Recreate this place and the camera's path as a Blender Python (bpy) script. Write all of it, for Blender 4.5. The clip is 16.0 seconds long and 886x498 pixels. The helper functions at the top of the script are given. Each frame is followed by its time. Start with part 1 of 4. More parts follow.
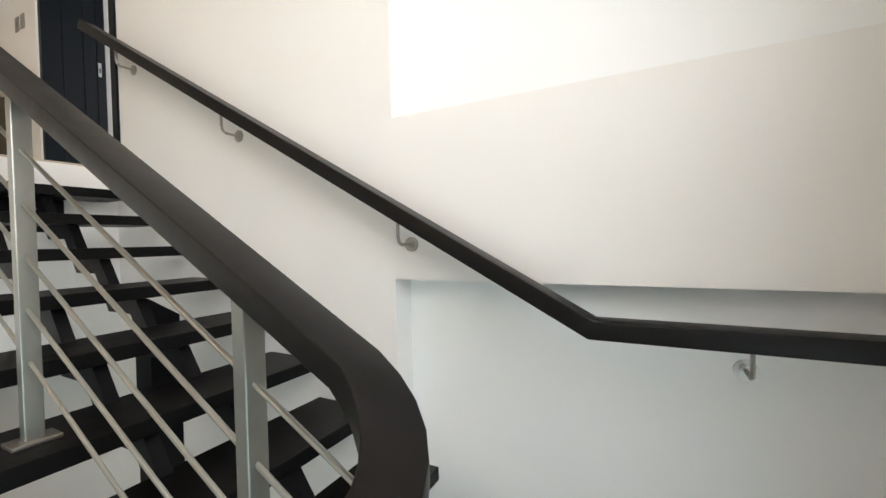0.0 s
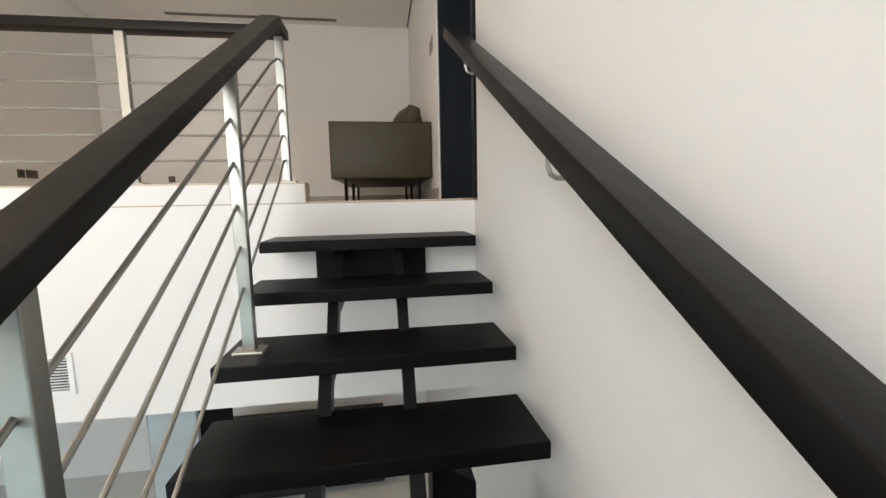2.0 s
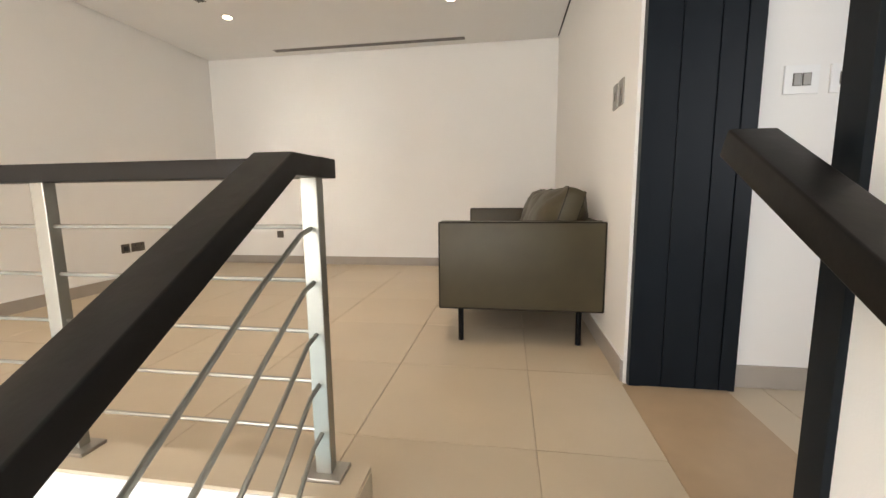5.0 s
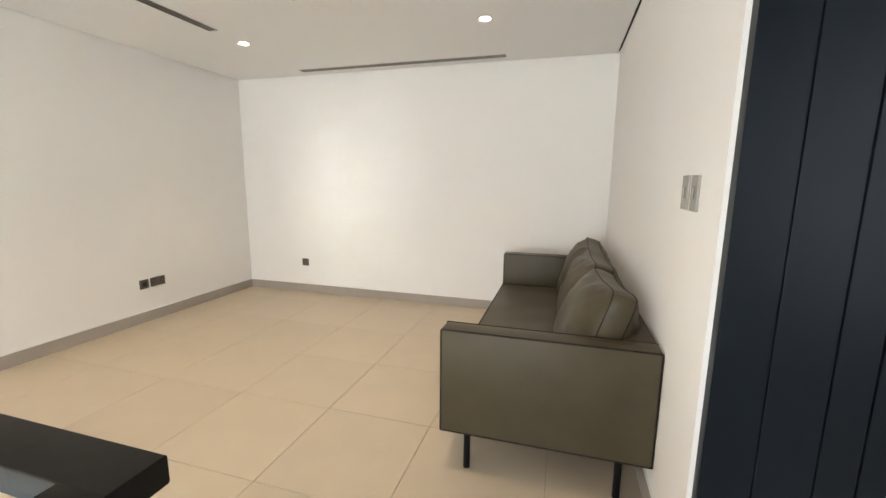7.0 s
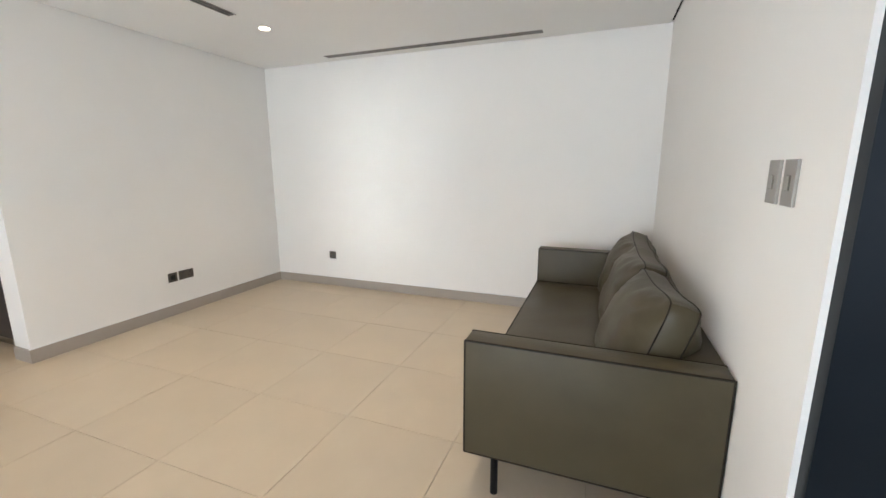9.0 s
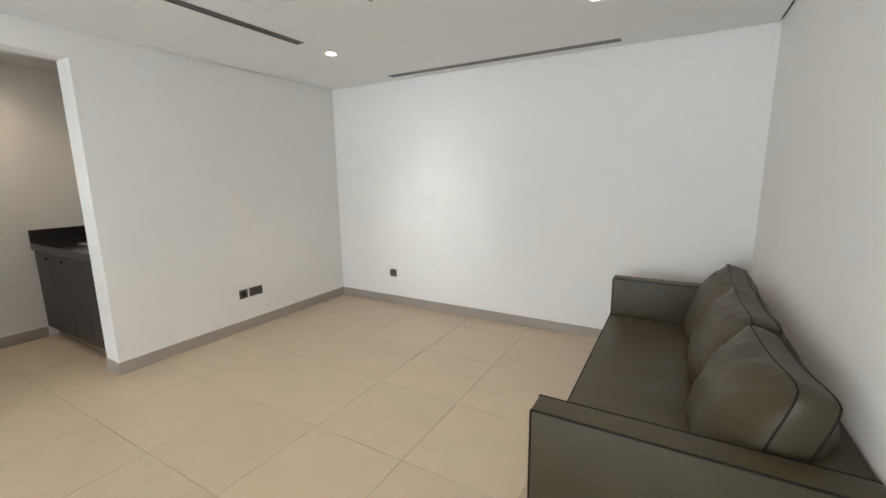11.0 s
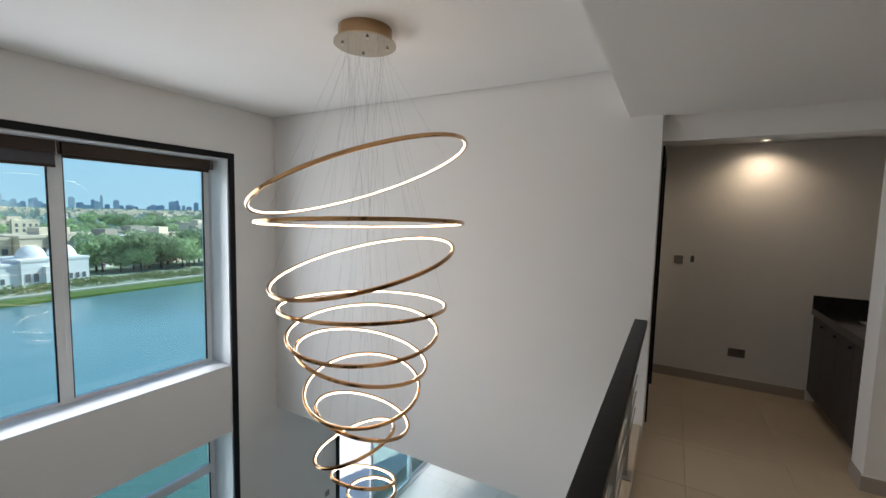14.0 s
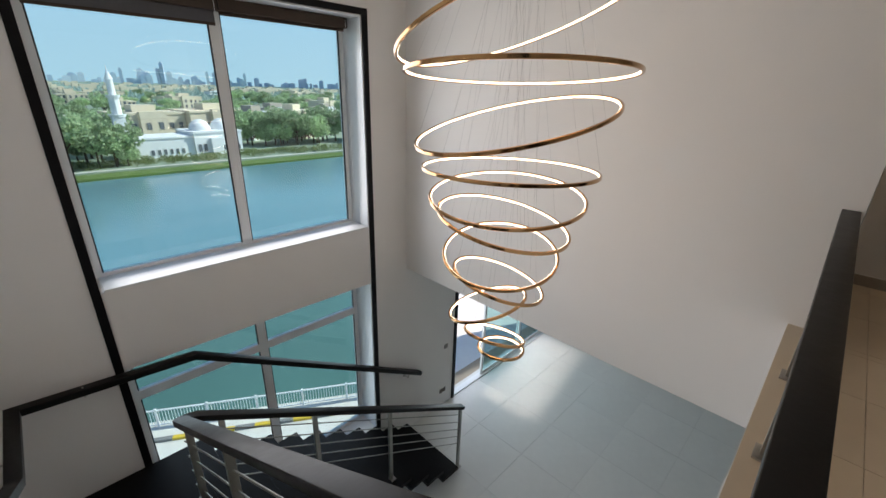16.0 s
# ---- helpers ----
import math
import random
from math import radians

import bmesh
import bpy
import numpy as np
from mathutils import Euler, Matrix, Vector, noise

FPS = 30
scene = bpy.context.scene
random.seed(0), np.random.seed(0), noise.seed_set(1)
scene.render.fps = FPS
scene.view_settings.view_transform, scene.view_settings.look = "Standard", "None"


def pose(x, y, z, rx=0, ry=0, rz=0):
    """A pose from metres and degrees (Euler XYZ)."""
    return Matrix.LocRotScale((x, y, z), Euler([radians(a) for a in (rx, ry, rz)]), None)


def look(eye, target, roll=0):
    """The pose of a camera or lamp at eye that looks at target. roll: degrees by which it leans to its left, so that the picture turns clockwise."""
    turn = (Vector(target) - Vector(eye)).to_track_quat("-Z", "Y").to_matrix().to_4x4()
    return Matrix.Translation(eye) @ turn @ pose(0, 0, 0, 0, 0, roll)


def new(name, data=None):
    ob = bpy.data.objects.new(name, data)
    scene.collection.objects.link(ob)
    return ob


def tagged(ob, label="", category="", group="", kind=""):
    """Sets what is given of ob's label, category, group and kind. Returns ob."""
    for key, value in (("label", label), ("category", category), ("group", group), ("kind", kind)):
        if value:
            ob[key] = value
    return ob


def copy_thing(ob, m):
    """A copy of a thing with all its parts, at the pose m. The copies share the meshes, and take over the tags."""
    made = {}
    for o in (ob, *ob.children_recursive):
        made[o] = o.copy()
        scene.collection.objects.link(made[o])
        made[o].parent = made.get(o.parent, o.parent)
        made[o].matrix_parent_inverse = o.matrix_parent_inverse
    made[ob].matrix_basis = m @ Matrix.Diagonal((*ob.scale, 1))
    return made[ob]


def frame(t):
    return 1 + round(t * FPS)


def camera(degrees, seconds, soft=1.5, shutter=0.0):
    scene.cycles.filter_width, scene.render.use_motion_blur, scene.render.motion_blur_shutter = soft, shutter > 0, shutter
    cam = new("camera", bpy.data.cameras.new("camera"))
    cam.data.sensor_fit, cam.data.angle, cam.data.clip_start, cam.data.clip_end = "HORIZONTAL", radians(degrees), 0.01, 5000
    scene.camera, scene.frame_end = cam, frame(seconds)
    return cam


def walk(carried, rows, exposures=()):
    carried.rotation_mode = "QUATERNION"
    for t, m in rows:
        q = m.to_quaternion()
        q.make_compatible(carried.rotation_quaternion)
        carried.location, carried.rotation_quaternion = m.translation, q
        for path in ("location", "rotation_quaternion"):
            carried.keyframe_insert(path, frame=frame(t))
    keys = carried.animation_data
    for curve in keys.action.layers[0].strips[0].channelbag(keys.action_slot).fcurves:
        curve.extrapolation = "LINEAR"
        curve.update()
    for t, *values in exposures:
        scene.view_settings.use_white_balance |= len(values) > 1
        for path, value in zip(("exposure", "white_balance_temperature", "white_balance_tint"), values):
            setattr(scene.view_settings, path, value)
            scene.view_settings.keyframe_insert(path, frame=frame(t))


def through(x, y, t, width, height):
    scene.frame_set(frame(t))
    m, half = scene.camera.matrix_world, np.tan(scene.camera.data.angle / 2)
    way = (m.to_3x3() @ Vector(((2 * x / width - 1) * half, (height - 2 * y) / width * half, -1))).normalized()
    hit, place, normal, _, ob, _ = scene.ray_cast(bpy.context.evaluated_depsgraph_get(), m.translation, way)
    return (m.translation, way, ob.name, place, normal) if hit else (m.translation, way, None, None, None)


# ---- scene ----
cam = camera(94.7, 16.0)
PATH = [
    (0, (0.087, 0.385, -0.562), (1.857, 1.317, -0.605), -1.31),
    (0.5, (0.361, 0.554, -0.372), (1.807, 1.934, -0.442), -3.27),
    (1, (0.714, 0.702, -0.299), (1.884, 2.316, -0.46), -2.5),
    (1.5, (0.964, 1.007, -0.175), (1.587, 2.892, -0.419), -3.2),
    (2, (1.034, 1.377, -0.016), (1.324, 3.342, -0.247), -1.2),
    (2.5, (1.099, 1.686, 0.18), (1.11, 3.677, -0.011), -2.0),
    (3, (1.054, 1.976, 0.333), (0.9, 3.965, 0.187), -0.6),
    (5.5, (0.984, 3.069, 1.001), (0.670, 5.021, 0.695), -0.77),
    (6, (0.99, 3.223, 1.132), (0.674, 5.168, 0.796), -0.1),
    (6.5, (1.067, 3.403, 1.249), (0.641, 5.323, 0.890), 0.31),
    (7, (1.101, 3.496, 1.366), (0.547, 5.389, 1.035), 0.54),
    (7.5, (1.098, 3.517, 1.376), (0.461, 5.387, 1.066), 0.39),
    (8, (1.097, 3.553, 1.361), (0.399, 5.398, 1.039), 0.2),
    (10.3, (1.013, 3.909, 1.436), (0.302, 5.726, 0.998), -0.43),
    (10.5, (1.007, 3.905, 1.458), (0.255, 5.708, 1.028), -0.55),
    (11, (0.989, 3.911, 1.511), (0.009, 5.617, 1.152), -0.71),
    (11.5, (0.95, 3.937, 1.536), (-0.296, 5.470, 1.206), -0.6),
    (12, (0.897, 3.969, 1.515), (-0.67, 5.176, 1.209), -0.43),
    (12.5, (0.861, 4.110, 1.566), (-1.008, 4.771, 1.305), -0.16),
    (13, (0.85, 4.084, 1.682), (-1.143, 3.971, 1.545), -0.1),
    (13.5, (0.877, 4.109, 1.722), (-0.999, 3.423, 1.63), 0.6),
    (14, (0.893, 4.038, 1.738), (-0.846, 3.064, 1.568), 1.4),
    (14.5, (0.89, 3.99, 1.701), (-0.712, 2.818, 1.456), 1.9),
    (15, (0.913, 3.92, 1.684), (-0.549, 2.605, 1.321), 2.3),
    (15.5, (0.925, 3.865, 1.638), (-0.437, 2.498, 1.11), 2.4),
    (16, (0.919, 3.787, 1.574), (-0.415, 2.485, 0.848), 1.8),
]
walk(cam, [(t, look(eye, target, roll)) for t, eye, target, roll in PATH],
     [(0, 1.2, 7300, 15), (0.5, 0.95, 7000, 15), (1.5, 1.0, 6900, 15), (2, 1.05, 7200, 15), (3, 1.12, 7900, 17), (5.5, 1.82, 7250, 15), (7, 1.93, 6800, 12), (8, 1.9, 6450, 12), (10.5, 1.82, 6150, 11), (11, 1.68, 6200, 10), (11.5, 1.58, 6050, 10), (12, 1.5, 6050, 10), (12.5, 1.18, 6300, 11), (13, 0.45, 6200, 11), (13.5, 0.15, 6300, 12), (14.5, 0.0, 6600, 16), (16, 0.0, 6900, 18)])

# ---- world, sun, large lights ----
FZ, LZ, YS, XW, XWM, XE, XEM, YN, YE = -3.88, -2.03, -0.381, -2.605, -2.685, 1.585, 1.516, 7.706, 3.777
HC, VC, CC, GZ = 2.513, 2.879, 2.52, -16.0      # mezzanine, void and pantry ceilings; ground outside

world = bpy.data.worlds.new("sky")
scene.world = world
world.use_nodes = True
_n = world.node_tree.nodes
_sky = _n.new("ShaderNodeTexSky")
_sky.sky_type, _sky.sun_disc = "NISHITA", False
_sky.sun_elevation, _sky.sun_rotation = radians(41.5), radians(290.7)
_sky.dust_density, _sky.air_density, _sky.ozone_density = 0.1, 1.0, 4.0
world.node_tree.links.new(_sky.outputs[0], _n["Background"].inputs[0])
_n["Background"].inputs[1].default_value = 0.15


def lamp(name, kind, m, energy, color=(1, 1, 1), **kw):
    d = bpy.data.lights.new(name, kind)
    d.energy, d.color = energy, color
    for k, v in kw.items():
        if k == "size":
            d.shape, d.size, d.size_y = "RECTANGLE", v[0], v[1]
        elif k == "radius":
            d.shadow_soft_size = v
        elif k == "cone":
            d.spot_size, d.spot_blend = radians(v), 1.0
        elif k == "spread":
            d.spread = radians(v)
    ob = new(name, d)
    ob.matrix_world = m
    return ob


_s = lamp("sun", "SUN", look((-53, 20, 50), (0, 0, 0)), 5.0, (1.0, 0.95, 0.86))
_s.data.angle = radians(0.53)
# daylight of the sky in the openings, with three added lamps as marked below
lamp("window_light_upper", "AREA", look((-0.62, YS - 0.21, 1.0), (-0.62, 5, 0.85)), 44, (0.95, 0.975, 1.0), size=(2.5, 2.1), spread=160)
# next lamp is added: a narrow beam for the bright band on wall_north
lamp("end_wall_band_light", "AREA", look((-1.30, YS - 0.06, 0.9), (-1.25, 7.7, 1.1)), 0.95, (0.93, 0.97, 1.0), size=(0.3, 2.0), spread=15)
lamp("window_light_lower", "AREA", look((-0.62, YS - 0.24, -2.2), (-0.62, 5, -2.3)), 17, (0.73, 0.90, 1.0), size=(2.5, 2.2), spread=165)
lamp("terrace_door_light", "AREA", look((-5.4, YS - 0.16, -2.7), (-4.6, 5, -3.1)), 44, (0.78, 0.91, 1.0), size=(3.2, 2.1))
# added lamp outside the door; casts the floor patch the sun lamp misses
lamp("terrace_patch_lamp", "AREA", look((-5.0, -3.2, 0.3), (-5.55, 0.30, -3.88)), 4, (1.0, 0.96, 0.86), size=(2.6, 0.8), spread=4)
# added bluish fill lamp; the hall's own light source is unseen
lamp("hall_fill_light", "AREA", look((3.2, 2.6, 1.4), (2.2, 4.8, 1.1)), 7.8, (0.76, 0.87, 1.0), size=(1.0, 1.6))

# ---- materials ----
MATS = {}


def mat(name, color, rough=0.5, metal=0.0, var=0.06, scale=8.0, bump=0.0, bscale=60.0, emit=0.0, spec=0.5, stain=0.0, perobj=0.0, grain=None):
    if name in MATS:
        return MATS[name]
    m = bpy.data.materials.new(name)
    MATS[name] = m
    m.use_nodes = True
    nt = m.node_tree
    N, L = nt.nodes, nt.links
    b = N["Principled BSDF"]
    b.inputs["Roughness"].default_value = rough
    b.inputs["Metallic"].default_value = metal
    b.inputs["Specular IOR Level"].default_value = spec
    b.inputs["Base Color"].default_value = (*color, 1)
    if emit:
        b.inputs["Emission Color"].default_value = (*color, 1)
        b.inputs["Emission Strength"].default_value = emit
        return m
    co = N.new("ShaderNodeTexCoord")
    src = co.outputs["Object"]
    if grain:
        mp = N.new("ShaderNodeMapping")
        mp.inputs["Scale"].default_value = grain
        L.new(src, mp.inputs[0])
        src = mp.outputs[0]
    fac = None
    if var or stain or perobj:
        n1 = N.new("ShaderNodeTexNoise")
        n1.inputs["Scale"].default_value, n1.inputs["Detail"].default_value = scale, 6
        L.new(src, n1.inputs["Vector"])
        n2 = N.new("ShaderNodeTexNoise")
        n2.inputs["Scale"].default_value, n2.inputs["Detail"].default_value = scale * 0.16, 3
        L.new(src, n2.inputs["Vector"])
        add = N.new("ShaderNodeMath")
        add.operation = "ADD"
        L.new(n1.outputs[0], add.inputs[0])
        L.new(n2.outputs[0], add.inputs[1])
        mr = N.new("ShaderNodeMapRange")
        mr.inputs["From Min"].default_value, mr.inputs["From Max"].default_value = 0.6, 1.4
        mr.inputs["To Min"].default_value, mr.inputs["To Max"].default_value = 1 - var - stain, 1 + var
        L.new(add.outputs[0], mr.inputs[0])
        fac = mr.outputs[0]
        if perobj:
            oi = N.new("ShaderNodeObjectInfo")
            mo = N.new("ShaderNodeMapRange")
            mo.inputs["To Min"].default_value, mo.inputs["To Max"].default_value = 1 - perobj, 1 + perobj
            L.new(oi.outputs["Random"], mo.inputs[0])
            mm = N.new("ShaderNodeMath")
            mm.operation = "MULTIPLY"
            L.new(fac, mm.inputs[0])
            L.new(mo.outputs[0], mm.inputs[1])
            fac = mm.outputs[0]
        sc = N.new("ShaderNodeVectorMath")
        sc.operation = "SCALE"
        sc.inputs[0].default_value = color
        L.new(fac, sc.inputs["Scale"])
        L.new(sc.outputs[0], b.inputs["Base Color"])
        rr = N.new("ShaderNodeMapRange")
        rr.inputs["To Min"].default_value, rr.inputs["To Max"].default_value = max(0, rough - 0.07), min(1, rough + 0.07)
        L.new(n1.outputs[0], rr.inputs[0])
        L.new(rr.outputs[0], b.inputs["Roughness"])
    if bump:
        n3 = N.new("ShaderNodeTexNoise")
        n3.inputs["Scale"].default_value, n3.inputs["Detail"].default_value = bscale, 4
        L.new(src, n3.inputs["Vector"])
        bp = N.new("ShaderNodeBump")
        bp.inputs["Strength"].default_value, bp.inputs["Distance"].default_value = bump, 0.01
        L.new(n3.outputs[0], bp.inputs["Height"])
        L.new(bp.outputs[0], b.inputs["Normal"])
    return m


WALL = mat("wall_paint", (0.80, 0.785, 0.76), 0.75, var=0.015, scale=3, bump=0.05, bscale=140)
CEIL = mat("ceiling_paint", (0.80, 0.79, 0.77), 0.85, var=0.015, scale=3)
GAP = mat("shadow_gap", (0.04, 0.04, 0.04), 0.9, var=0)
TILE = mat("porcelain_tile", (0.54, 0.452, 0.338), 0.36, var=0.06, scale=4, bump=0.02, perobj=0.035)
GROUT = mat("grout", (0.43, 0.35, 0.26), 0.9, var=0.08)
SKIRT = mat("skirting_tile", (0.36, 0.32, 0.28), 0.4, var=0.05)
GROUTG = mat("grey_grout", (0.60, 0.60, 0.57), 0.9, var=0.05)
GFLOOR = mat("grey_floor_tile", (0.66, 0.66, 0.63), 0.36, var=0.04, perobj=0.02)
DARKWOOD = mat("dark_stained_wood", (0.0062, 0.0054, 0.0050), 0.40, spec=0.20, var=0.30, scale=14, bump=0.06, bscale=30, grain=(1, 1, 1))
TREADW = mat("black_tread_wood", (0.0034, 0.0032, 0.0033), 0.42, spec=0.13, var=0.35, scale=10, bump=0.08, bscale=40)
BLACKST = mat("black_steel", (0.003, 0.003, 0.0042), 0.45, spec=0.15, var=0.2)
STEEL = mat("brushed_steel", (0.36, 0.36, 0.33), 0.40, 1.0, var=0.06, scale=40)
STEELD = mat("bracket_steel", (0.42, 0.40, 0.37), 0.38, 1.0, var=0.08, scale=40)
DOORP = mat("blue_black_door_paint", (0.0045, 0.0072, 0.0105), 0.42, spec=0.18, var=0.12, scale=9)
ALU = mat("white_aluminium", (0.74, 0.76, 0.76), 0.4, var=0.03)
FRAMEK = mat("black_window_border", (0.004, 0.004, 0.005), 0.5, spec=0.2, var=0.15)
BLIND = mat("brown_blind_fabric", (0.055, 0.036, 0.026), 0.8, var=0.15, scale=30)
BLINDG = mat("grey_blind_fabric", (0.10, 0.10, 0.11), 0.8, var=0.1, scale=30)
LEATHER = mat("olive_grey_leather", (0.059, 0.0488, 0.0285), 0.40, spec=0.28, var=0.20, scale=6, bump=0.10, bscale=190)
PIPING = mat("dark_piping", (0.014, 0.011, 0.008), 0.6, spec=0.15, var=0.1)
GOLD = mat("polished_gold", (0.52, 0.30, 0.14), 0.13, 1.0, var=0.05)
LED = mat("led_strip", (1.0, 0.80, 0.58), emit=5.0)
LAMPE = mat("downlight_lens", (1.0, 0.86, 0.66), emit=9.0)
WHITEP = mat("white_plastic", (0.8, 0.8, 0.79), 0.45, var=0.02)
GREYP = mat("grey_switch_plate", (0.26, 0.245, 0.225), 0.4, 0.15, var=0.04)
GREYL = mat("grey_rocker", (0.30, 0.285, 0.26), 0.4, 0.1, var=0.03)
DARKP = mat("dark_socket_plate", (0.12, 0.105, 0.09), 0.4, 0.5, var=0.05)
BLACKP = mat("black_plastic", (0.01, 0.01, 0.01), 0.4, var=0)
GRANITE = mat("black_granite", (0.018, 0.017, 0.018), 0.12, var=0.6, scale=90)
CABINET = mat("dark_cabinet_laminate", (0.035, 0.034, 0.037), 0.42, var=0.12, grain=(12, 12, 1))
KITCAB = mat("kitchen_cabinet_blue_black", (0.016, 0.019, 0.024), 0.3, var=0.12)
FRIDGE = mat("pale_fridge_steel", (0.45, 0.50, 0.52), 0.4, 0.3, var=0.05)
SPLASH = mat("grey_green_splashback", (0.25, 0.29, 0.27), 0.3, var=0.04)
# paler and cooler than WALL: the daylight in the niches is put into the colour
NICHE = mat("niche_lit_white", (0.84, 0.86, 0.86), 0.7, var=0.01, scale=3)
VENTM = mat("vent_metal", (0.26, 0.24, 0.22), 0.5, var=0.05)
CHROME = mat("chrome", (0.75, 0.75, 0.75), 0.12, 1.0, var=0)
CABLE = mat("steel_cable", (0.30, 0.29, 0.28), 0.4, 0.8, var=0)


def glass(name, tint, rough=0.0):
    m = bpy.data.materials.new(name)
    m.use_nodes = True
    nt = m.node_tree
    N, L = nt.nodes, nt.links
    out = N["Material Output"]
    tr = N.new("ShaderNodeBsdfTransparent")
    tr.inputs[0].default_value = (*tint, 1)
    gl = N.new("ShaderNodeBsdfGlossy")
    gl.inputs["Roughness"].default_value = rough
    lw = N.new("ShaderNodeLayerWeight")
    lw.inputs[0].default_value = 0.5
    pw = N.new("ShaderNodeMath")
    pw.operation = "POWER"
    pw.inputs[1].default_value = 5.0
    L.new(lw.outputs["Facing"], pw.inputs[0])
    ma = N.new("ShaderNodeMath")
    ma.operation = "MULTIPLY_ADD"
    ma.inputs[1].default_value, ma.inputs[2].default_value = 0.9, 0.035
    L.new(pw.outputs[0], ma.inputs[0])
    mx = N.new("ShaderNodeMixShader")
    L.new(ma.outputs[0], mx.inputs[0])
    L.new(tr.outputs[0], mx.inputs[1])
    L.new(gl.outputs[0], mx.inputs[2])
    L.new(mx.outputs[0], out.inputs[0])
    return m


GLASS = glass("tinted_window_glass", (0.86, 0.98, 1.0))
CLEAR = glass("balustrade_glass", (0.62, 0.78, 0.78))

# ---- mesh helpers ----


def box(bm, x0, y0, z0, x1, y1, z1, bevel=0.0, m=None):
    vs = [bm.verts.new((x, y, z)) for x in (x0, x1) for y in (y0, y1) for z in (z0, z1)]
    fs = [bm.faces.new([vs[i] for i in q]) for q in ((0, 1, 3, 2), (4, 6, 7, 5), (0, 4, 5, 1), (2, 3, 7, 6), (0, 2, 6, 4), (1, 5, 7, 3))]
    if bevel:
        es = list({e for f in fs for e in f.edges})
        r = bmesh.ops.bevel(bm, geom=es, offset=bevel, segments=2, affect="EDGES", profile=0.6)
        vs = list({v for f in r["faces"] for v in f.verts} | {v for v in vs if v.is_valid})
    if m is not None:
        bmesh.ops.transform(bm, matrix=m, verts=vs)
    return bm


def bxm(*a, **k):
    return box(bmesh.new(), *a, **k)


def cyl(bm, p, q, r, seg=12, r2=None):
    p, q = Vector(p), Vector(q)
    d = q - p
    m = Matrix.Translation((p + q) / 2) @ d.to_track_quat("Z", "Y").to_matrix().to_4x4()
    bmesh.ops.create_cone(bm, cap_ends=True, segments=seg, radius1=r, radius2=r if r2 is None else r2, depth=d.length, matrix=m)
    return bm


def cym(*a, **k):
    return cyl(bmesh.new(), *a, **k)


def sweep(bm, pts, prof, up=(0, 0, 1), closed=False):
    """Sweeps a closed profile (side, up) along a path with mitred corners."""
    pts = [Vector(p) for p in pts]
    n = len(pts)
    rings = []
    for i in range(n):
        if closed:
            a, b = pts[i] - pts[i - 1], pts[(i + 1) % n] - pts[i]
        else:
            a = pts[i] - pts[i - 1] if i else pts[1] - pts[0]
            b = pts[i + 1] - pts[i] if i < n - 1 else pts[i] - pts[i - 1]
        a.normalize(), b.normalize()
        t = (a + b).normalized()
        k = 1 / max(0.45, math.sqrt(max(0.0, (1 + a.dot(b)) / 2)))
        side = t.cross(Vector(up)).normalized()
        u = side.cross(t).normalized()
        horiz = (a - b).dot(side)
        ks, ku = (k, 1) if abs(horiz) > abs((a - b).dot(u)) else (1, k)
        rings.append([bm.verts.new(pts[i] + side * s * ks + u * v * ku) for s, v in prof])
    m = len(prof)
    for i in range(n if closed else n - 1):
        A, B = rings[i], rings[(i + 1) % n]
        for j in range(m):
            bm.faces.new((A[j], A[(j + 1) % m], B[(j + 1) % m], B[j]))
    if not closed:
        bm.faces.new(rings[0][::-1])
        bm.faces.new(rings[-1])
    return bm


def roundrect(w, h, r, seg=3):
    out = []
    for cx, cy, a0 in ((w / 2 - r, h / 2 - r, 0), (-w / 2 + r, h / 2 - r, 90), (-w / 2 + r, -h / 2 + r, 180), (w / 2 - r, -h / 2 + r, 270)):
        for k in range(seg + 1):
            a = radians(a0 + 90 * k / seg)
            out.append((cx + r * math.cos(a), cy + r * math.sin(a)))
    return out


def circ(r, n=8):
    return [(r * math.cos(2 * math.pi * k / n), r * math.sin(2 * math.pi * k / n)) for k in range(n)]


def part(name, bm, material, parent=None, label="", smooth=False):
    bmesh.ops.recalc_face_normals(bm, faces=bm.faces)
    me = bpy.data.meshes.new(name)
    bm.to_mesh(me)
    bm.free()
    me.materials.append(material)
    if smooth:
        me.polygons.foreach_set("use_smooth", [True] * len(me.polygons))
        me.set_sharp_from_angle(angle=radians(40))
    ob = new(name, me)
    ob.parent = parent
    if label:
        ob["label"] = label
    return ob


def thing(name, label, category, m=None, group=""):
    ob = new(name)
    if m is not None:
        ob.matrix_world = m
    return tagged(ob, label, category, group)


def struct(name, bm, material, label="", smooth=False):
    return tagged(part(name, bm, material, None, label, smooth), kind="structure")


def boxes(*bs):
    bm = bmesh.new()
    for b in bs:
        box(bm, *b)
    return bm


# ---- structure ----
NY, NZ0, NZ1, ND = 1.415, -0.73, -0.02, 0.13        # niches of the stair wall
struct("wall_stair_east", boxes((XE, NY, FZ, 1.93, 3.70, VC + 0.02), (XE, 3.70, FZ, 1.93, 4.0, -0.502), (XE, 3.70, -0.502, XE + 0.02, YE, -0.013), (XE, YS, NZ0, 1.93, NY, NZ1), (XE + ND, YS, FZ, 1.93, NY, NZ0), (XE + ND, YS, NZ1, 1.93, NY, 2.4), (XE, YS, 2.4, 1.93, NY, VC + 0.02), (XE, YS - 0.6, FZ, 1.93, YS, VC + 0.02)), WALL, "white painted stair wall with two shallow niches")
# added thin panels that carry the daylit tone of the niche backs
struct("niche_panel_upper", bxm(XE + ND - 0.006, YS, NZ1, XE + ND + 0.01, NY, 2.4), NICHE, "back of the upper niche, cool daylight put into its white")
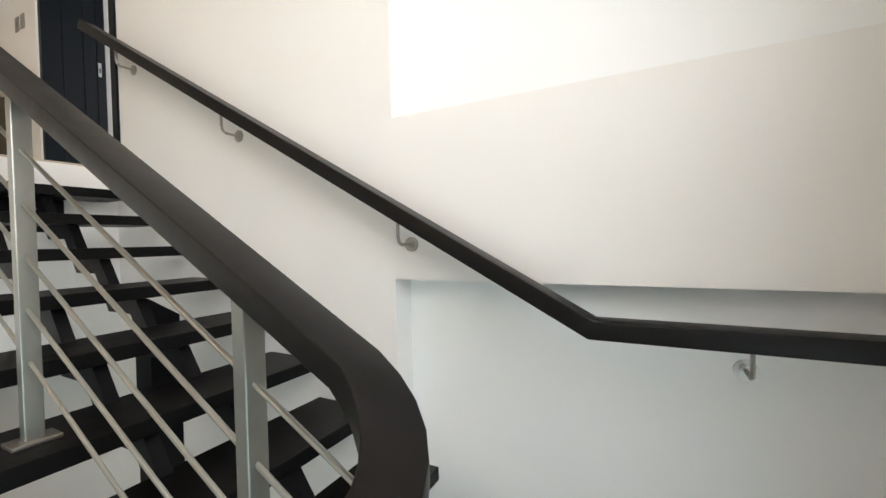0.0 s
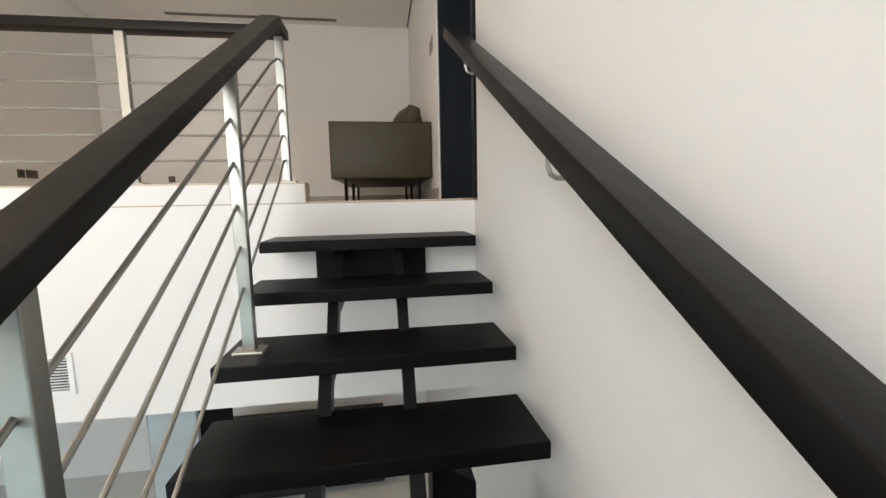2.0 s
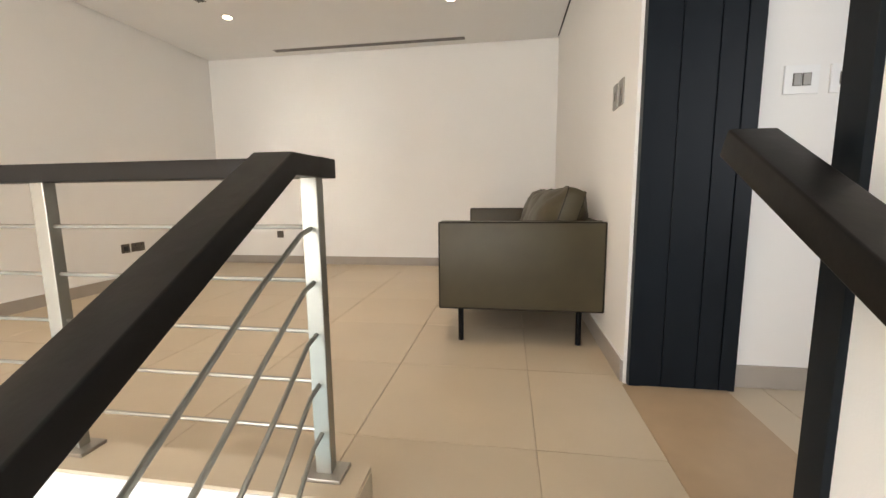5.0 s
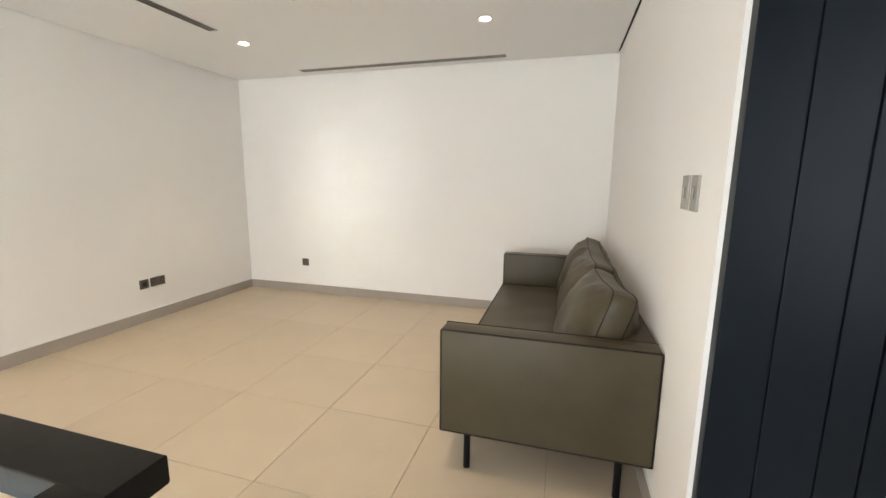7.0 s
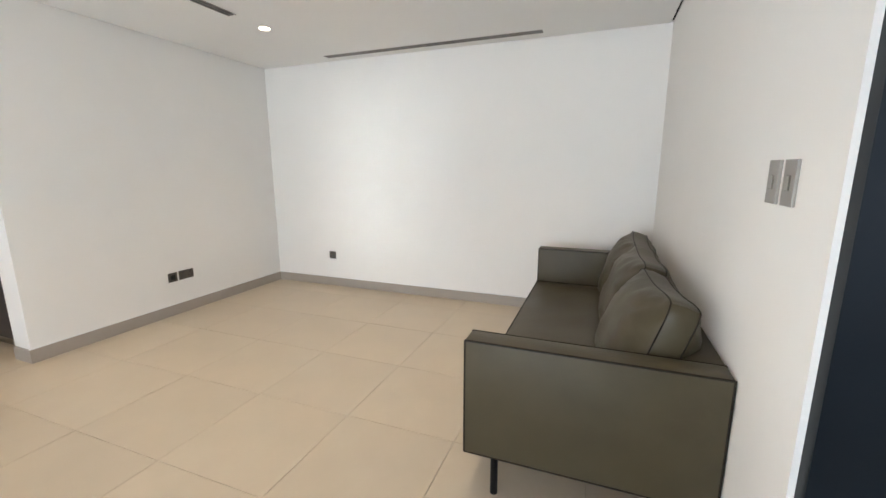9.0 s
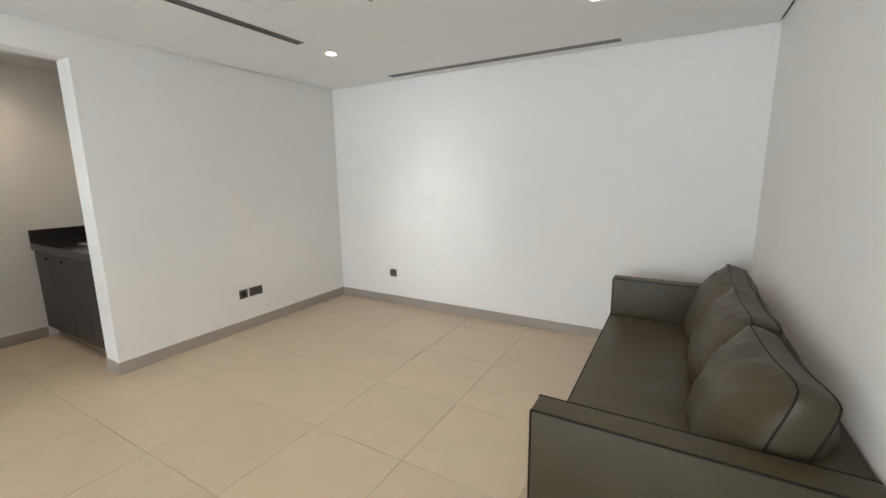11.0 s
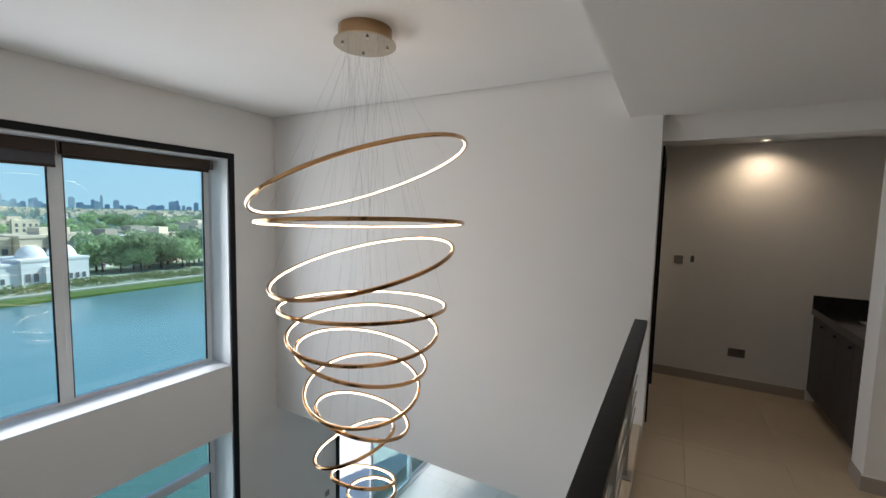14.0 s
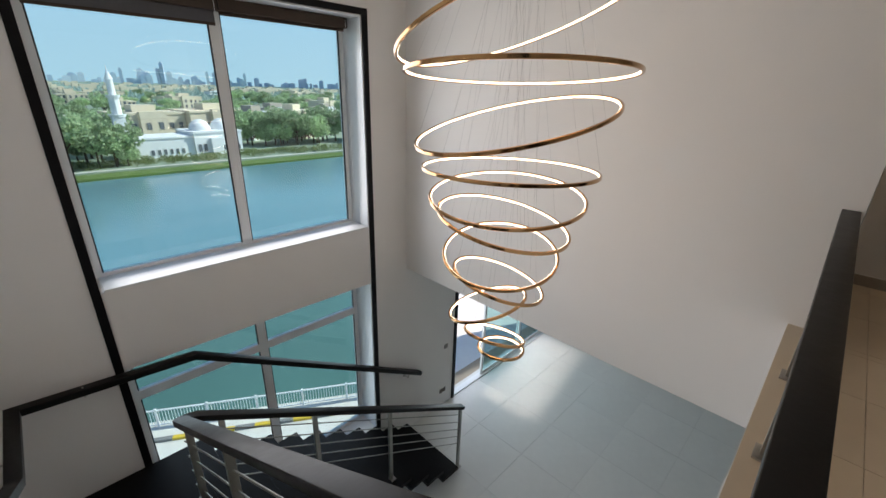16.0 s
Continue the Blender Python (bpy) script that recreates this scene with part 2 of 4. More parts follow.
struct("niche_panel_lower", bxm(XE + ND - 0.006, YS, LZ, XE + ND + 0.01, NY, NZ0), NICHE, "back of the lower niche, cool daylight put into its white")
struct("wall_east", boxes((XEM, 4.785, -0.3, 1.93, YN + 0.2, VC + 0.1), (XEM, 3.70, 2.38, 1.93, 4.785, VC + 0.1)), WALL, "white painted wall beside the sofa")
struct("wall_north", bxm(XWM - 0.2, YN, -0.3, XEM, YN + 0.2, VC + 0.1), WALL, "white painted end wall with daylight on it")
struct("wall_west", boxes((XWM - 0.2, 5.225, -0.3, XWM, YN, VC + 0.1), (XWM - 0.2, 3.93, 2.33, XWM, 5.225, VC + 0.1)), WALL, "white painted wall with a pantry opening")
struct("wall_void_west", bxm(XW - 0.2, YS - 0.3, -0.86, XW, 3.93, VC + 0.02), WALL, "tall white painted wall over the living room")
# south wall with the tall window opening
WX0, WX1, WZ1, WZ0 = -1.985, 0.755, 2.30, FZ + 0.45
struct("wall_south", boxes(
    (XW - 0.2, YS - 0.45, FZ, WX0, YS, VC + 0.02), (WX1, YS - 0.45, FZ, XE, YS, VC + 0.02), (WX0, YS - 0.45, WZ1, WX1, YS, VC + 0.02),
    (WX0, YS - 0.45, FZ, WX1, YS, WZ0), (WX0 + 0.002, YS - 0.43, -0.90, WX1 - 0.002, YS - 0.004, -0.11),
    (-3.70, YS - 0.2, FZ, XW - 0.2, YS, -0.86), (-8.2, YS - 0.2, FZ, -7.4, YS, -0.86), (-7.4, YS - 0.2, -1.62, -3.70, YS, -0.86)), WALL, "white painted window wall")
# lower living room and kitchen shell
struct("wall_living_west", bxm(-8.4, YS - 0.2, FZ, -8.2, 8.2, -0.86), WALL)
struct("wall_living_north", boxes((-8.2, 7.6, FZ, 1.83, 7.8, -0.86), (1.63, 4.002, FZ, 1.83, 7.6, -0.86)), WALL)
struct("ceiling_living", bxm(-8.4, YS - 0.2, -0.86, XW - 0.2, 8.2, -0.6), CEIL)
struct("ceiling_kitchen", bxm(XW - 0.2, 4.0, -1.05, 1.63, 7.6, -0.86), CEIL)
struct("floor_living", bxm(-8.4, YS - 0.45, FZ - 0.2, 1.83, 8.2, FZ - 0.006), GROUT)
# mezzanine slab, kerb and ceilings
struct("slab_mezzanine", boxes((XW - 0.15, YE, -1.175, XE, 4.0, -0.012), (XE + 0.02, 3.70, -0.5, 1.93, YE, -0.0122), (XE, YE, -0.5, 1.93, 4.785, -0.0122), (XW - 0.15, 4.0, -0.85, XE, YN, -0.012), (-4.5, 3.93, -0.5, XW - 0.15, 5.9, -0.012)), WALL, "white painted edge of the mezzanine floor")
struct("kerb", bxm(XW, YE, -0.006, 0.610, YE + 0.135, 0.098), WALL, "low white kerb under the balustrade")
struct("kerb_capping", boxes((XW, YE + 0.003, 0.098, 0.613, YE + 0.135, 0.108), (0.610, YE + 0.003, 0.0, 0.616, YE + 0.135, 0.098)), TILE)
struct("ceiling_mezzanine", bxm(XWM + 0.02, 3.70, HC, XEM - 0.02, YN - 0.02, VC + 0.15), CEIL, "white ceiling with a shadow gap")
struct("ceiling_void", bxm(XW + 0.02, YS + 0.02, VC, XE - 0.02, 3.70, VC + 0.15), CEIL, "high white ceiling over the void")
struct("shadow_gap", boxes((XWM - 0.1, 3.70, HC + 0.022, XWM + 0.016, YN, HC + 0.04), (XEM - 0.016, 3.78, HC + 0.022, XEM + 0.1, YN, HC + 0.04), (XWM, YN - 0.016, HC + 0.022, XEM, YN + 0.05, HC + 0.04),
    (XW - 0.1, YS, VC + 0.022, XW + 0.016, 3.70, VC + 0.04), (XE - 0.016, YS, VC + 0.022, XE + 0.1, 3.70, VC + 0.04), (XW, YS - 0.05, VC + 0.022, XE, YS + 0.016, VC + 0.04)), GAP)
struct("roof", bxm(-5, YS - 0.5, VC + 0.16, 4.5, 8.2, VC + 0.4), GAP)
# pantry corridor
struct("wall_pantry_west", bxm(-4.46, 3.73, -0.3, -4.26, 6.1, CC + 0.3), WALL, "white painted pantry wall")
struct("wall_pantry_north", bxm(-4.26, 5.89, -0.3, XWM - 0.2, 6.09, CC + 0.3), WALL, "white painted pantry wall")
struct("wall_pantry_south", boxes((-4.26, 3.73, -0.3, -3.89, 3.93, CC + 0.3), (-3.89, 3.73, 2.3, -2.96, 3.93, CC + 0.3), (-2.96, 3.73, -0.3, XW - 0.2, 3.93, CC + 0.3)), WALL, "white painted pantry wall round a door")
struct("ceiling_pantry", bxm(-4.245, 3.945, CC, XWM - 0.2, 5.89, CC + 0.2), CEIL)
# hall behind the deep doorway
struct("wall_hall_north", bxm(1.93, 4.81, -0.3, 4.2, 5.0, 3.0), WALL)
struct("wall_hall_east", bxm(4.0, 1.8, -0.3, 4.2, 4.81, 3.0), WALL)
struct("wall_hall_south", bxm(1.93, 1.6, -0.3, 4.2, 1.8, 3.0), WALL)
struct("ceiling_hall", bxm(1.93, 1.8, 2.7, 4.0, 4.81, 2.9), CEIL)
struct("slab_hall", bxm(1.93, 1.6, -0.5, 4.2, 5.0, -0.012), GROUT)
# skirtings
SK = 0.10
struct("skirting_west", bxm(XWM, 5.213, 0, XWM + 0.012, YN, SK), SKIRT, "grey tile skirting")
struct("skirting_north", bxm(XWM + 0.012, YN - 0.012, 0, XEM - 0.012, YN, SK), SKIRT, "grey tile skirting")
struct("skirting_east", bxm(XEM - 0.012, 4.79, 0, XEM, YN, SK), SKIRT, "grey tile skirting")
struct("skirting_pantry", boxes((-4.26, 3.93, 0, -4.248, 5.27, SK), (XWM - 0.2, 5.213, 0, XWM, 5.225, SK)), SKIRT, "grey tile skirting")
struct("skirting_hall", bxm(1.967, 4.798, 0, 4.0, 4.81, SK), SKIRT, "pale tile skirting")
struct("skirting_bead", boxes((XWM, 5.213, SK, XWM + 0.007, YN, SK + 0.006), (XWM + 0.007, YN - 0.007, SK, XEM - 0.007, YN, SK + 0.006), (XEM - 0.007, 4.79, SK, XEM, YN, SK + 0.006), (-4.26, 3.93, SK, -4.253, 5.27, SK + 0.006)), WHITEP, "white sealant line on the skirting")

# ---- staircase ----
TOPS = [(0.53 + 0.3243 * k, -1.845 + 0.1835 * k) for k in range(10)]      # front edge y and top z, upper flight
GO2, RI2, LX = 0.31, 0.185, 0.25
LOWS = [(LX - GO2 * k, LZ - RI2 * (k + 1)) for k in range(9)]            # back edge x and top z, lower flight

stair = thing("staircase", "black open-riser staircase with two zigzag steel stringers", "staircase")
tread_me = None
for y, z in TOPS:
    if tread_me is None:
        t0 = part("tread", bxm(0.44, 0, -0.055, 1.515, 0.318, 0, bevel=0.004), TREADW, stair)
        tread_me = t0.data
        t0.location = (0, y, z)
    else:
        o = new("tread", tread_me)
        o.parent, o.location = stair, (0, y, z)
low_me = None
for x, z in LOWS:
    if low_me is None:
        t0 = part("tread", bxm(-0.325, YS + 0.06, -0.055, 0, 0.86, 0, bevel=0.004), TREADW, stair)
        low_me = t0.data
        t0.location = (x, 0, z)
    else:
        o = new("tread", low_me)
        o.parent, o.location = stair, (x, 0, z)
part("landing", bxm(LX, YS + 0.004, LZ - 0.12, XE - 0.004, 0.72, LZ, bevel=0.004), TREADW, stair, "black timber landing")


def zigzag(n, s, r):
    """A stringer plate in the (run, height) plane that climbs n steps."""
    top, bot = [], []
    for k in range(n):
        top += [(k * s + 0.05, k * r - 0.057), (k * s + 0.24, k * r - 0.057)]
        bot += [(k * s + 0.10, k * r - 0.13), (k * s + 0.30, k * r - 0.13)]
    return top, bot


def plate(pairs, thick, place):
    bm = bmesh.new()
    top, bot = pairs
    for a, b, c, d in zip(top, top[1:], bot[1:], bot):
        vs = [bm.verts.new(place(o, q)) for o in (-thick / 2, thick / 2) for q in (a, b, c, d)]
        for f in ((0, 1, 2, 3), (7, 6, 5, 4), (0, 4, 5, 1), (1, 5, 6, 2), (2, 6, 7, 3), (3, 7, 4, 0)):
            bm.faces.new([vs[i] for i in f])
    bmesh.ops.remove_doubles(bm, verts=bm.verts, dist=1e-4)
    return bm


for xs in (0.81, 1.11):
    part("stringer", plate(zigzag(10, 0.3243, 0.1835), 0.045, lambda o, q, xs=xs: (xs + o, 0.53 + q[0], -1.845 + q[1])), BLACKST, stair)
for ys in (0.16, 0.62):
    part("stringer", plate(zigzag(9, GO2, RI2), 0.045, lambda o, q, ys=ys: (LX - 9 * GO2 + q[0], ys + o, LZ - 9 * RI2 + q[1])), BLACKST, stair)
part("mounting_plate", bxm(0.655, 3.752, -0.455, 1.28, YE - 0.001, -0.25, bevel=0.003), BLACKST, stair)
part("column", plate(([(1.16, -0.812), (1.30, -0.91)], [(1.16, FZ), (1.30, FZ)]), 0.14, lambda o, q: (q[0], 2.63 + o, q[1])), BLACKST, stair, "black steel support column with a sloping head")

# ---- balustrade of stair and mezzanine ----
RAILP = roundrect(0.09, 0.048, 0.004)
RH = 0.955 - 0.024
RX = 0.582
rail = thing("balustrade", "dark timber handrail on steel posts with five steel rods", "balustrade")
slope = 0.582
yk = 3.71
RT = 0.503                                # the flight runs slightly askew to the kerb
pts = [(RT, 3.8225, RH), (RT, yk, RH)]
y = yk
yend = 0.805
zend = RH - slope * (yk - yend)
pts.append((RX, yend, zend))
RC = 0.135                                  # the curve into the lower flight
for k in range(1, 7):
    a = radians(15 * k)
    pts.append((RX - RC * (1 - math.cos(a)), yend - RC * math.sin(a), zend - 0.068 * math.sin(a) - 0.0105 * k))
cx, cy, cz = pts[-1]
sl2 = 0.58
lowend = (-2.70, cy + 0.08, cz - sl2 * (cx + 2.70))
pts.append(lowend)
part("stair_handrail", sweep(bmesh.new(), pts, RAILP), DARKWOOD, rail, smooth=True)
part("handrail", sweep(bmesh.new(), [(RT + 0.045, 3.868, RH), (XW, 3.868, RH)], RAILP), DARKWOOD, rail, smooth=True)


def rail_x(y):
    return RT + (RX - RT) * max(0, yk - y) / (yk - yend)


def rail_z(y):
    return RH - slope * max(0, yk - y)


def low_z(x):
    return cz - sl2 * (cx - x)


def post(p, ztop):
    """A flat steel post with its base plate."""
    x, y, z = p
    w, d = 0.045, 0.034
    po = part("post", bxm(-w / 2, -d / 2, 0.012, w / 2, d / 2, ztop - z, bevel=0.003), STEEL, rail)
    po.location = p
    part("base_plate", bxm(-0.055, -0.04, 0, 0.055, 0.04, 0.012, bevel=0.003), STEELD, po)
    return po


ups = [(rail_x(TOPS[k][0] + dy) + 0.006, TOPS[k][0] + dy, TOPS[k][1]) for k, dy in ((7, 0.14), (4, 0.14), (1, 0.20))]
for p in ups:
    post(p, rail_z(p[1]) - 0.03)
post((RT, 3.868, 0.108), RH - 0.02)
mez = [-0.295, -1.07, -1.845]
for x in mez:
    post((x, 3.868, 0.108), RH - 0.02)
lows = [(0.30, cy + 0.005, LZ)] + [(LOWS[k][0] - 0.12, cy + 0.03, LOWS[k][1]) for k in (2, 5)] + [(-2.66, cy + 0.08, FZ)]
for p in lows:
    post(p, low_z(p[0]) - 0.03)
for k in range(5):
    h, hs = 0.145 + 0.137 * k, 0.192 + 0.149 * k     # below the level rail, and below the sloping one
    part("rod", sweep(bmesh.new(), [(RT, 3.868, RH - h), (XW + 0.002, 3.868, RH - h)], circ(0.006)), STEEL, rail, smooth=True)
    part("rod", sweep(bmesh.new(), [(RT, 3.868, RH - h), (RT + 0.002, 3.80, RH - h - 0.012), (RT + 0.006, 3.62, rail_z(3.62) - hs), (RX + 0.003, yend, rail_z(yend) - hs)], circ(0.006)), STEEL, rail, smooth=True)
    part("rod", sweep(bmesh.new(), [(0.30, cy + 0.005, low_z(0.30) - h), (-2.66, cy + 0.08, low_z(-2.66) - h)], circ(0.006)), STEEL, rail, smooth=True)

# ---- handrail on the walls ----
wr = thing("wall_handrail", "dark timber wall handrail on steel brackets", "handrail")
WP = roundrect(0.092, 0.06, 0.005)
hx = XE - 0.113
sl3 = 0.556
hz = -0.838
part("rail", sweep(bmesh.new(), [(hx, 3.85, hz + sl3 * 3.265 - 0.015), (hx, 0.575, hz - 0.018), (hx, YS + 0.10, hz - 0.02), (0.21, YS + 0.10, hz - 0.10), (-2.80, YS + 0.10, hz - 0.10 - 0.605 * 3.01)], WP), DARKWOOD, wr, smooth=True)


def bracket(px, py, pz, nx, ny):
    """A wall rose with a bent arm; (nx, ny) points off the wall."""
    w = Vector((px, py, pz))
    n = Vector((nx, ny, 0))
    b = part("bracket", cyl(cyl(bmesh.new(), w, w + n * 0.008, 0.032, 20), w, w + n * 0.014, 0.018, 16), STEELD, wr, smooth=True)
    part("arm", sweep(bmesh.new(), [w, w + n * 0.080, w + n * 0.098 + Vector((0, 0, 0.010)), w + n * 0.106 + Vector((0, 0, 0.032)), w + n * 0.106 + Vector((0, 0, 0.115))], circ(0.007), up=(ny, nx, 0.01)), STEELD, b, smooth=True)


for y in (1.325, 2.435, 3.49):
    bracket(XE, y, hz + sl3 * (y - 0.585) - 0.150, -1, 0)
bracket(XE, 0.155, hz - 0.135, -1, 0)
for x in (1.05,):
    bracket(x, YS, hz - 0.12, 0, 1)
bracket(-2.55, YS, hz - 0.10 - 0.605 * 2.76 - 0.12, 0, 1)

# ---- windows of the void ----
GY = -0.755


def sash(win, x0, x1, z0, z1, y=GY, w=0.05):
    fr = part("window_frame", boxes((x0, y - 0.03, z0, x0 + w, y + 0.03, z1), (x1 - w, y - 0.03, z0, x1, y + 0.03, z1), (x0 + w, y - 0.03, z0, x1 - w, y + 0.03, z0 + w), (x0 + w, y - 0.03, z1 - w, x1 - w, y + 0.03, z1)), ALU, win)
    pn = part("pane", bxm(x0 + w, y - 0.006, z0 + w, x1 - w, y + 0.006, z1 - w), GLASS, fr)
    pn.visible_shadow = False
    part("gasket", boxes((x0 + w, y + 0.006, z0 + w, x0 + w + 0.012, y + 0.02, z1 - w), (x1 - w - 0.012, y + 0.006, z0 + w, x1 - w, y + 0.02, z1 - w)), BLACKP, fr)
    return fr


w1 = thing("window_1", "tall white aluminium window in a black border, above the spandrel", "window")
w1["kind"] = "structure"
sash(w1, WX0 + 0.03, -0.595, -0.11, 2.30)
sash(w1, -0.595, WX1 - 0.02, -0.11, 2.30)
part("window_sill", bxm(WX0 + 0.03, GY + 0.03, -0.11, WX1 - 0.03, YS - 0.002, -0.088, bevel=0.003), ALU, w1)
w2 = thing("window_2", "white aluminium window below the spandrel, down to the stair", "window")
w2["kind"] = "structure"
for x0, x1 in ((WX0 + 0.03, -0.595), (-0.595, WX1 - 0.02)):
    sash(w2, x0, x1, -1.44, -0.90)
    sash(w2, x0, x1, WZ0, -1.44)
BW = 0.065
struct("window_border", boxes((WX0 - BW, YS - 0.01, FZ, WX0, YS + 0.012, WZ1 + BW), (WX1, YS - 0.01, FZ, WX1 + BW, YS + 0.012, WZ1 + BW), (WX0, YS - 0.01, WZ1, WX1, YS + 0.012, WZ1 + BW)), FRAMEK, "black border round the tall window")
struct("window_reveal", boxes((WX0, GY, WZ0, WX0 + 0.012, YS - 0.012, WZ1), (WX1 - 0.012, GY, WZ0, WX1, YS - 0.012, WZ1), (WX0 + 0.012, GY, WZ1 - 0.012, WX1 - 0.012, YS - 0.012, WZ1)), ALU)
for x0, x1, zb in ((WX0 + 0.04, -0.60, 2.17), (-0.60, WX1 - 0.03, 2.08)):
    bl = thing("roller_blind", "brown roller blind, rolled up at the window head", "blind")
    part("cassette", bxm(x0, GY + 0.05, 2.18, x1 - 0.01, GY + 0.15, 2.285, bevel=0.008), BLIND, bl)
    part("fabric", bxm(x0 + 0.02, GY + 0.09, zb, x1 - 0.03, GY + 0.094, 2.20), BLINDG if zb < 2.1 else BLIND, bl)
    part("bottom_bar", bxm(x0 + 0.02, GY + 0.08, zb - 0.02, x1 - 0.03, GY + 0.104, zb + 0.004, bevel=0.004), BLIND, bl)
    part("pull_cord", cym((x0 + 0.03, GY + 0.16, 0.3), (x0 + 0.03, GY + 0.16, 2.3), 0.002, 6), WHITEP, bl)

# terrace door of the living room
d1 = thing("terrace_door", "sliding glass terrace door in a black frame, partly open", "door")
d1["kind"] = "structure"
part("door_frame", boxes((-3.76, YS - 0.1, FZ, -3.69, YS + 0.015, -1.62), (-7.4, YS - 0.1, FZ, -7.34, YS + 0.015, -1.62), (-7.34, YS - 0.1, -1.68, -3.76, YS + 0.015, -1.62)), FRAMEK, d1)
part("track", bxm(-7.34, YS - 0.12, FZ - 0.004, -3.76, YS + 0.0, FZ + 0.02), ALU, d1)
for x0, x1, yy in ((-5.95, -4.62, -0.06), (-7.34, -5.90, -0.11)):
    lf = part("leaf", boxes((x0, YS + yy - 0.02, FZ + 0.02, x0 + 0.06, YS + yy + 0.02, -1.68), (x1 - 0.06, YS + yy - 0.02, FZ + 0.02, x1, YS + yy + 0.02, -1.68), (x0 + 0.06, YS + yy - 0.02, FZ + 0.02, x1 - 0.06, YS + yy + 0.02, FZ + 0.08), (x0 + 0.06, YS + yy - 0.02, -1.74, x1 - 0.06, YS + yy + 0.02, -1.68)), ALU, d1)
    pn = part("pane", bxm(x0 + 0.06, YS + yy - 0.005, FZ + 0.08, x1 - 0.06, YS + yy + 0.005, -1.74), CLEAR, lf)
    pn.visible_shadow = False

# ---- deep doorway in the east wall ----
dd = thing("door_1", "deep blue-black timber door lining with a steel strike plate", "door frame")
dd["kind"] = "structure"
for x0, x1 in ((1.576, 1.662), (1.667, 1.803), (1.808, 1.897), (1.902, 1.965)):
    part("lining_board", bxm(x0, 4.748, 0, x1, 4.786, 2.38, bevel=0.002), DOORP, dd)
part("jamb_lining", bxm(1.578, 4.756, 0, 1.962, 4.8, 2.376), DOORP, dd)
part("architrave", boxes((1.530, 4.742, 0, 1.5755, 4.784, 2.44), (1.530, 3.77, 2.38, 1.5755, 4.742, 2.44)), DOORP, dd)
part("jamb_lining", bxm(XE - 0.016, 3.70, 0, 1.935, 3.765, 2.38), DOORP, dd)
part("head_lining", bxm(1.5765, 3.765, 2.335, 1.93, 4.742, 2.378), DOORP, dd)
sp = part("strike_plate", bxm(1.908, 4.7455, 0.955, 1.932, 4.7478, 1.075), STEEL, dd, "steel strike plate")
part("latch_hole", bxm(1.915, 4.7445, 0.99, 1.926, 4.7453, 1.03), BLACKP, sp)
struct("threshold", bxm(XEM - 0.01, 3.80, -0.01, 1.935, 4.747, 0.004), mat("threshold_stone", (0.42, 0.30, 0.19), 0.4, var=0.1))
pd = thing("door_2", "dark door frame at the pantry corridor", "door frame")
pd["kind"] = "structure"
part("frame", boxes((-3.00, 3.915, 0, -2.92, 3.945, 2.34), (-3.93, 3.915, 0, -3.85, 3.945, 2.34), (-3.85, 3.915, 2.26, -3.00, 3.945, 2.34)), FRAMEK, pd)
part("leaf", bxm(-3.85, 3.86, 0.005, -3.00, 3.90, 2.26), DOORP, pd)

# ---- sofa ----


def pillow_point(u, v, side, w, h, d, seed):
    """A point of a boxed cushion: u, v run from -1 to 1 over a face, side is -1 for the front and 1 for the back."""
    sq = max(abs(u), abs(v), 1e-6) / max(1e-6, (abs(u) ** 7 + abs(v) ** 7) ** (1 / 7))
    pull = 1 - 0.075 * (1 - u * u) * abs(v) ** 3 * (1 if v > 0 else 0.35) - 0.05 * (1 - v * v) * abs(u) ** 3
    x, z = u * sq * pull, v * sq * pull
    low = 1 + 0.30 * max(0.0, -v)                                     # the filling has sunk towards the seat
    dome = (1 - abs(u) ** 2.6) ** 0.75 * (1 - abs(v) ** 2.8) ** 0.75 * low
    edge = max(abs(u), abs(v))
    a = math.atan2(v, u)
    fold = edge ** 3 * (1 - 0.5 * edge) * noise.noise(Vector((math.cos(a) * 7 + seed, math.sin(a) * 7, edge * 1.6)))
    soft = (1 - edge ** 2) * noise.noise(Vector((u * 1.5 + seed, v * 1.5, side * 3)))
    wr = 0.4 * edge * noise.noise(Vector((u * 5 + seed, v * 9, side + seed)))
    free = 1 - edge ** 10                                                # the seam holds the rim straight
    thick = d * (0.17 + 0.36 * dome + (0.25 * fold + 0.06 * soft + 0.06 * wr) * free)
    return Vector((x * w / 2, side * thick, z * h / 2 * (1 - 0.03 * (1 - u * u) * max(0, v))))


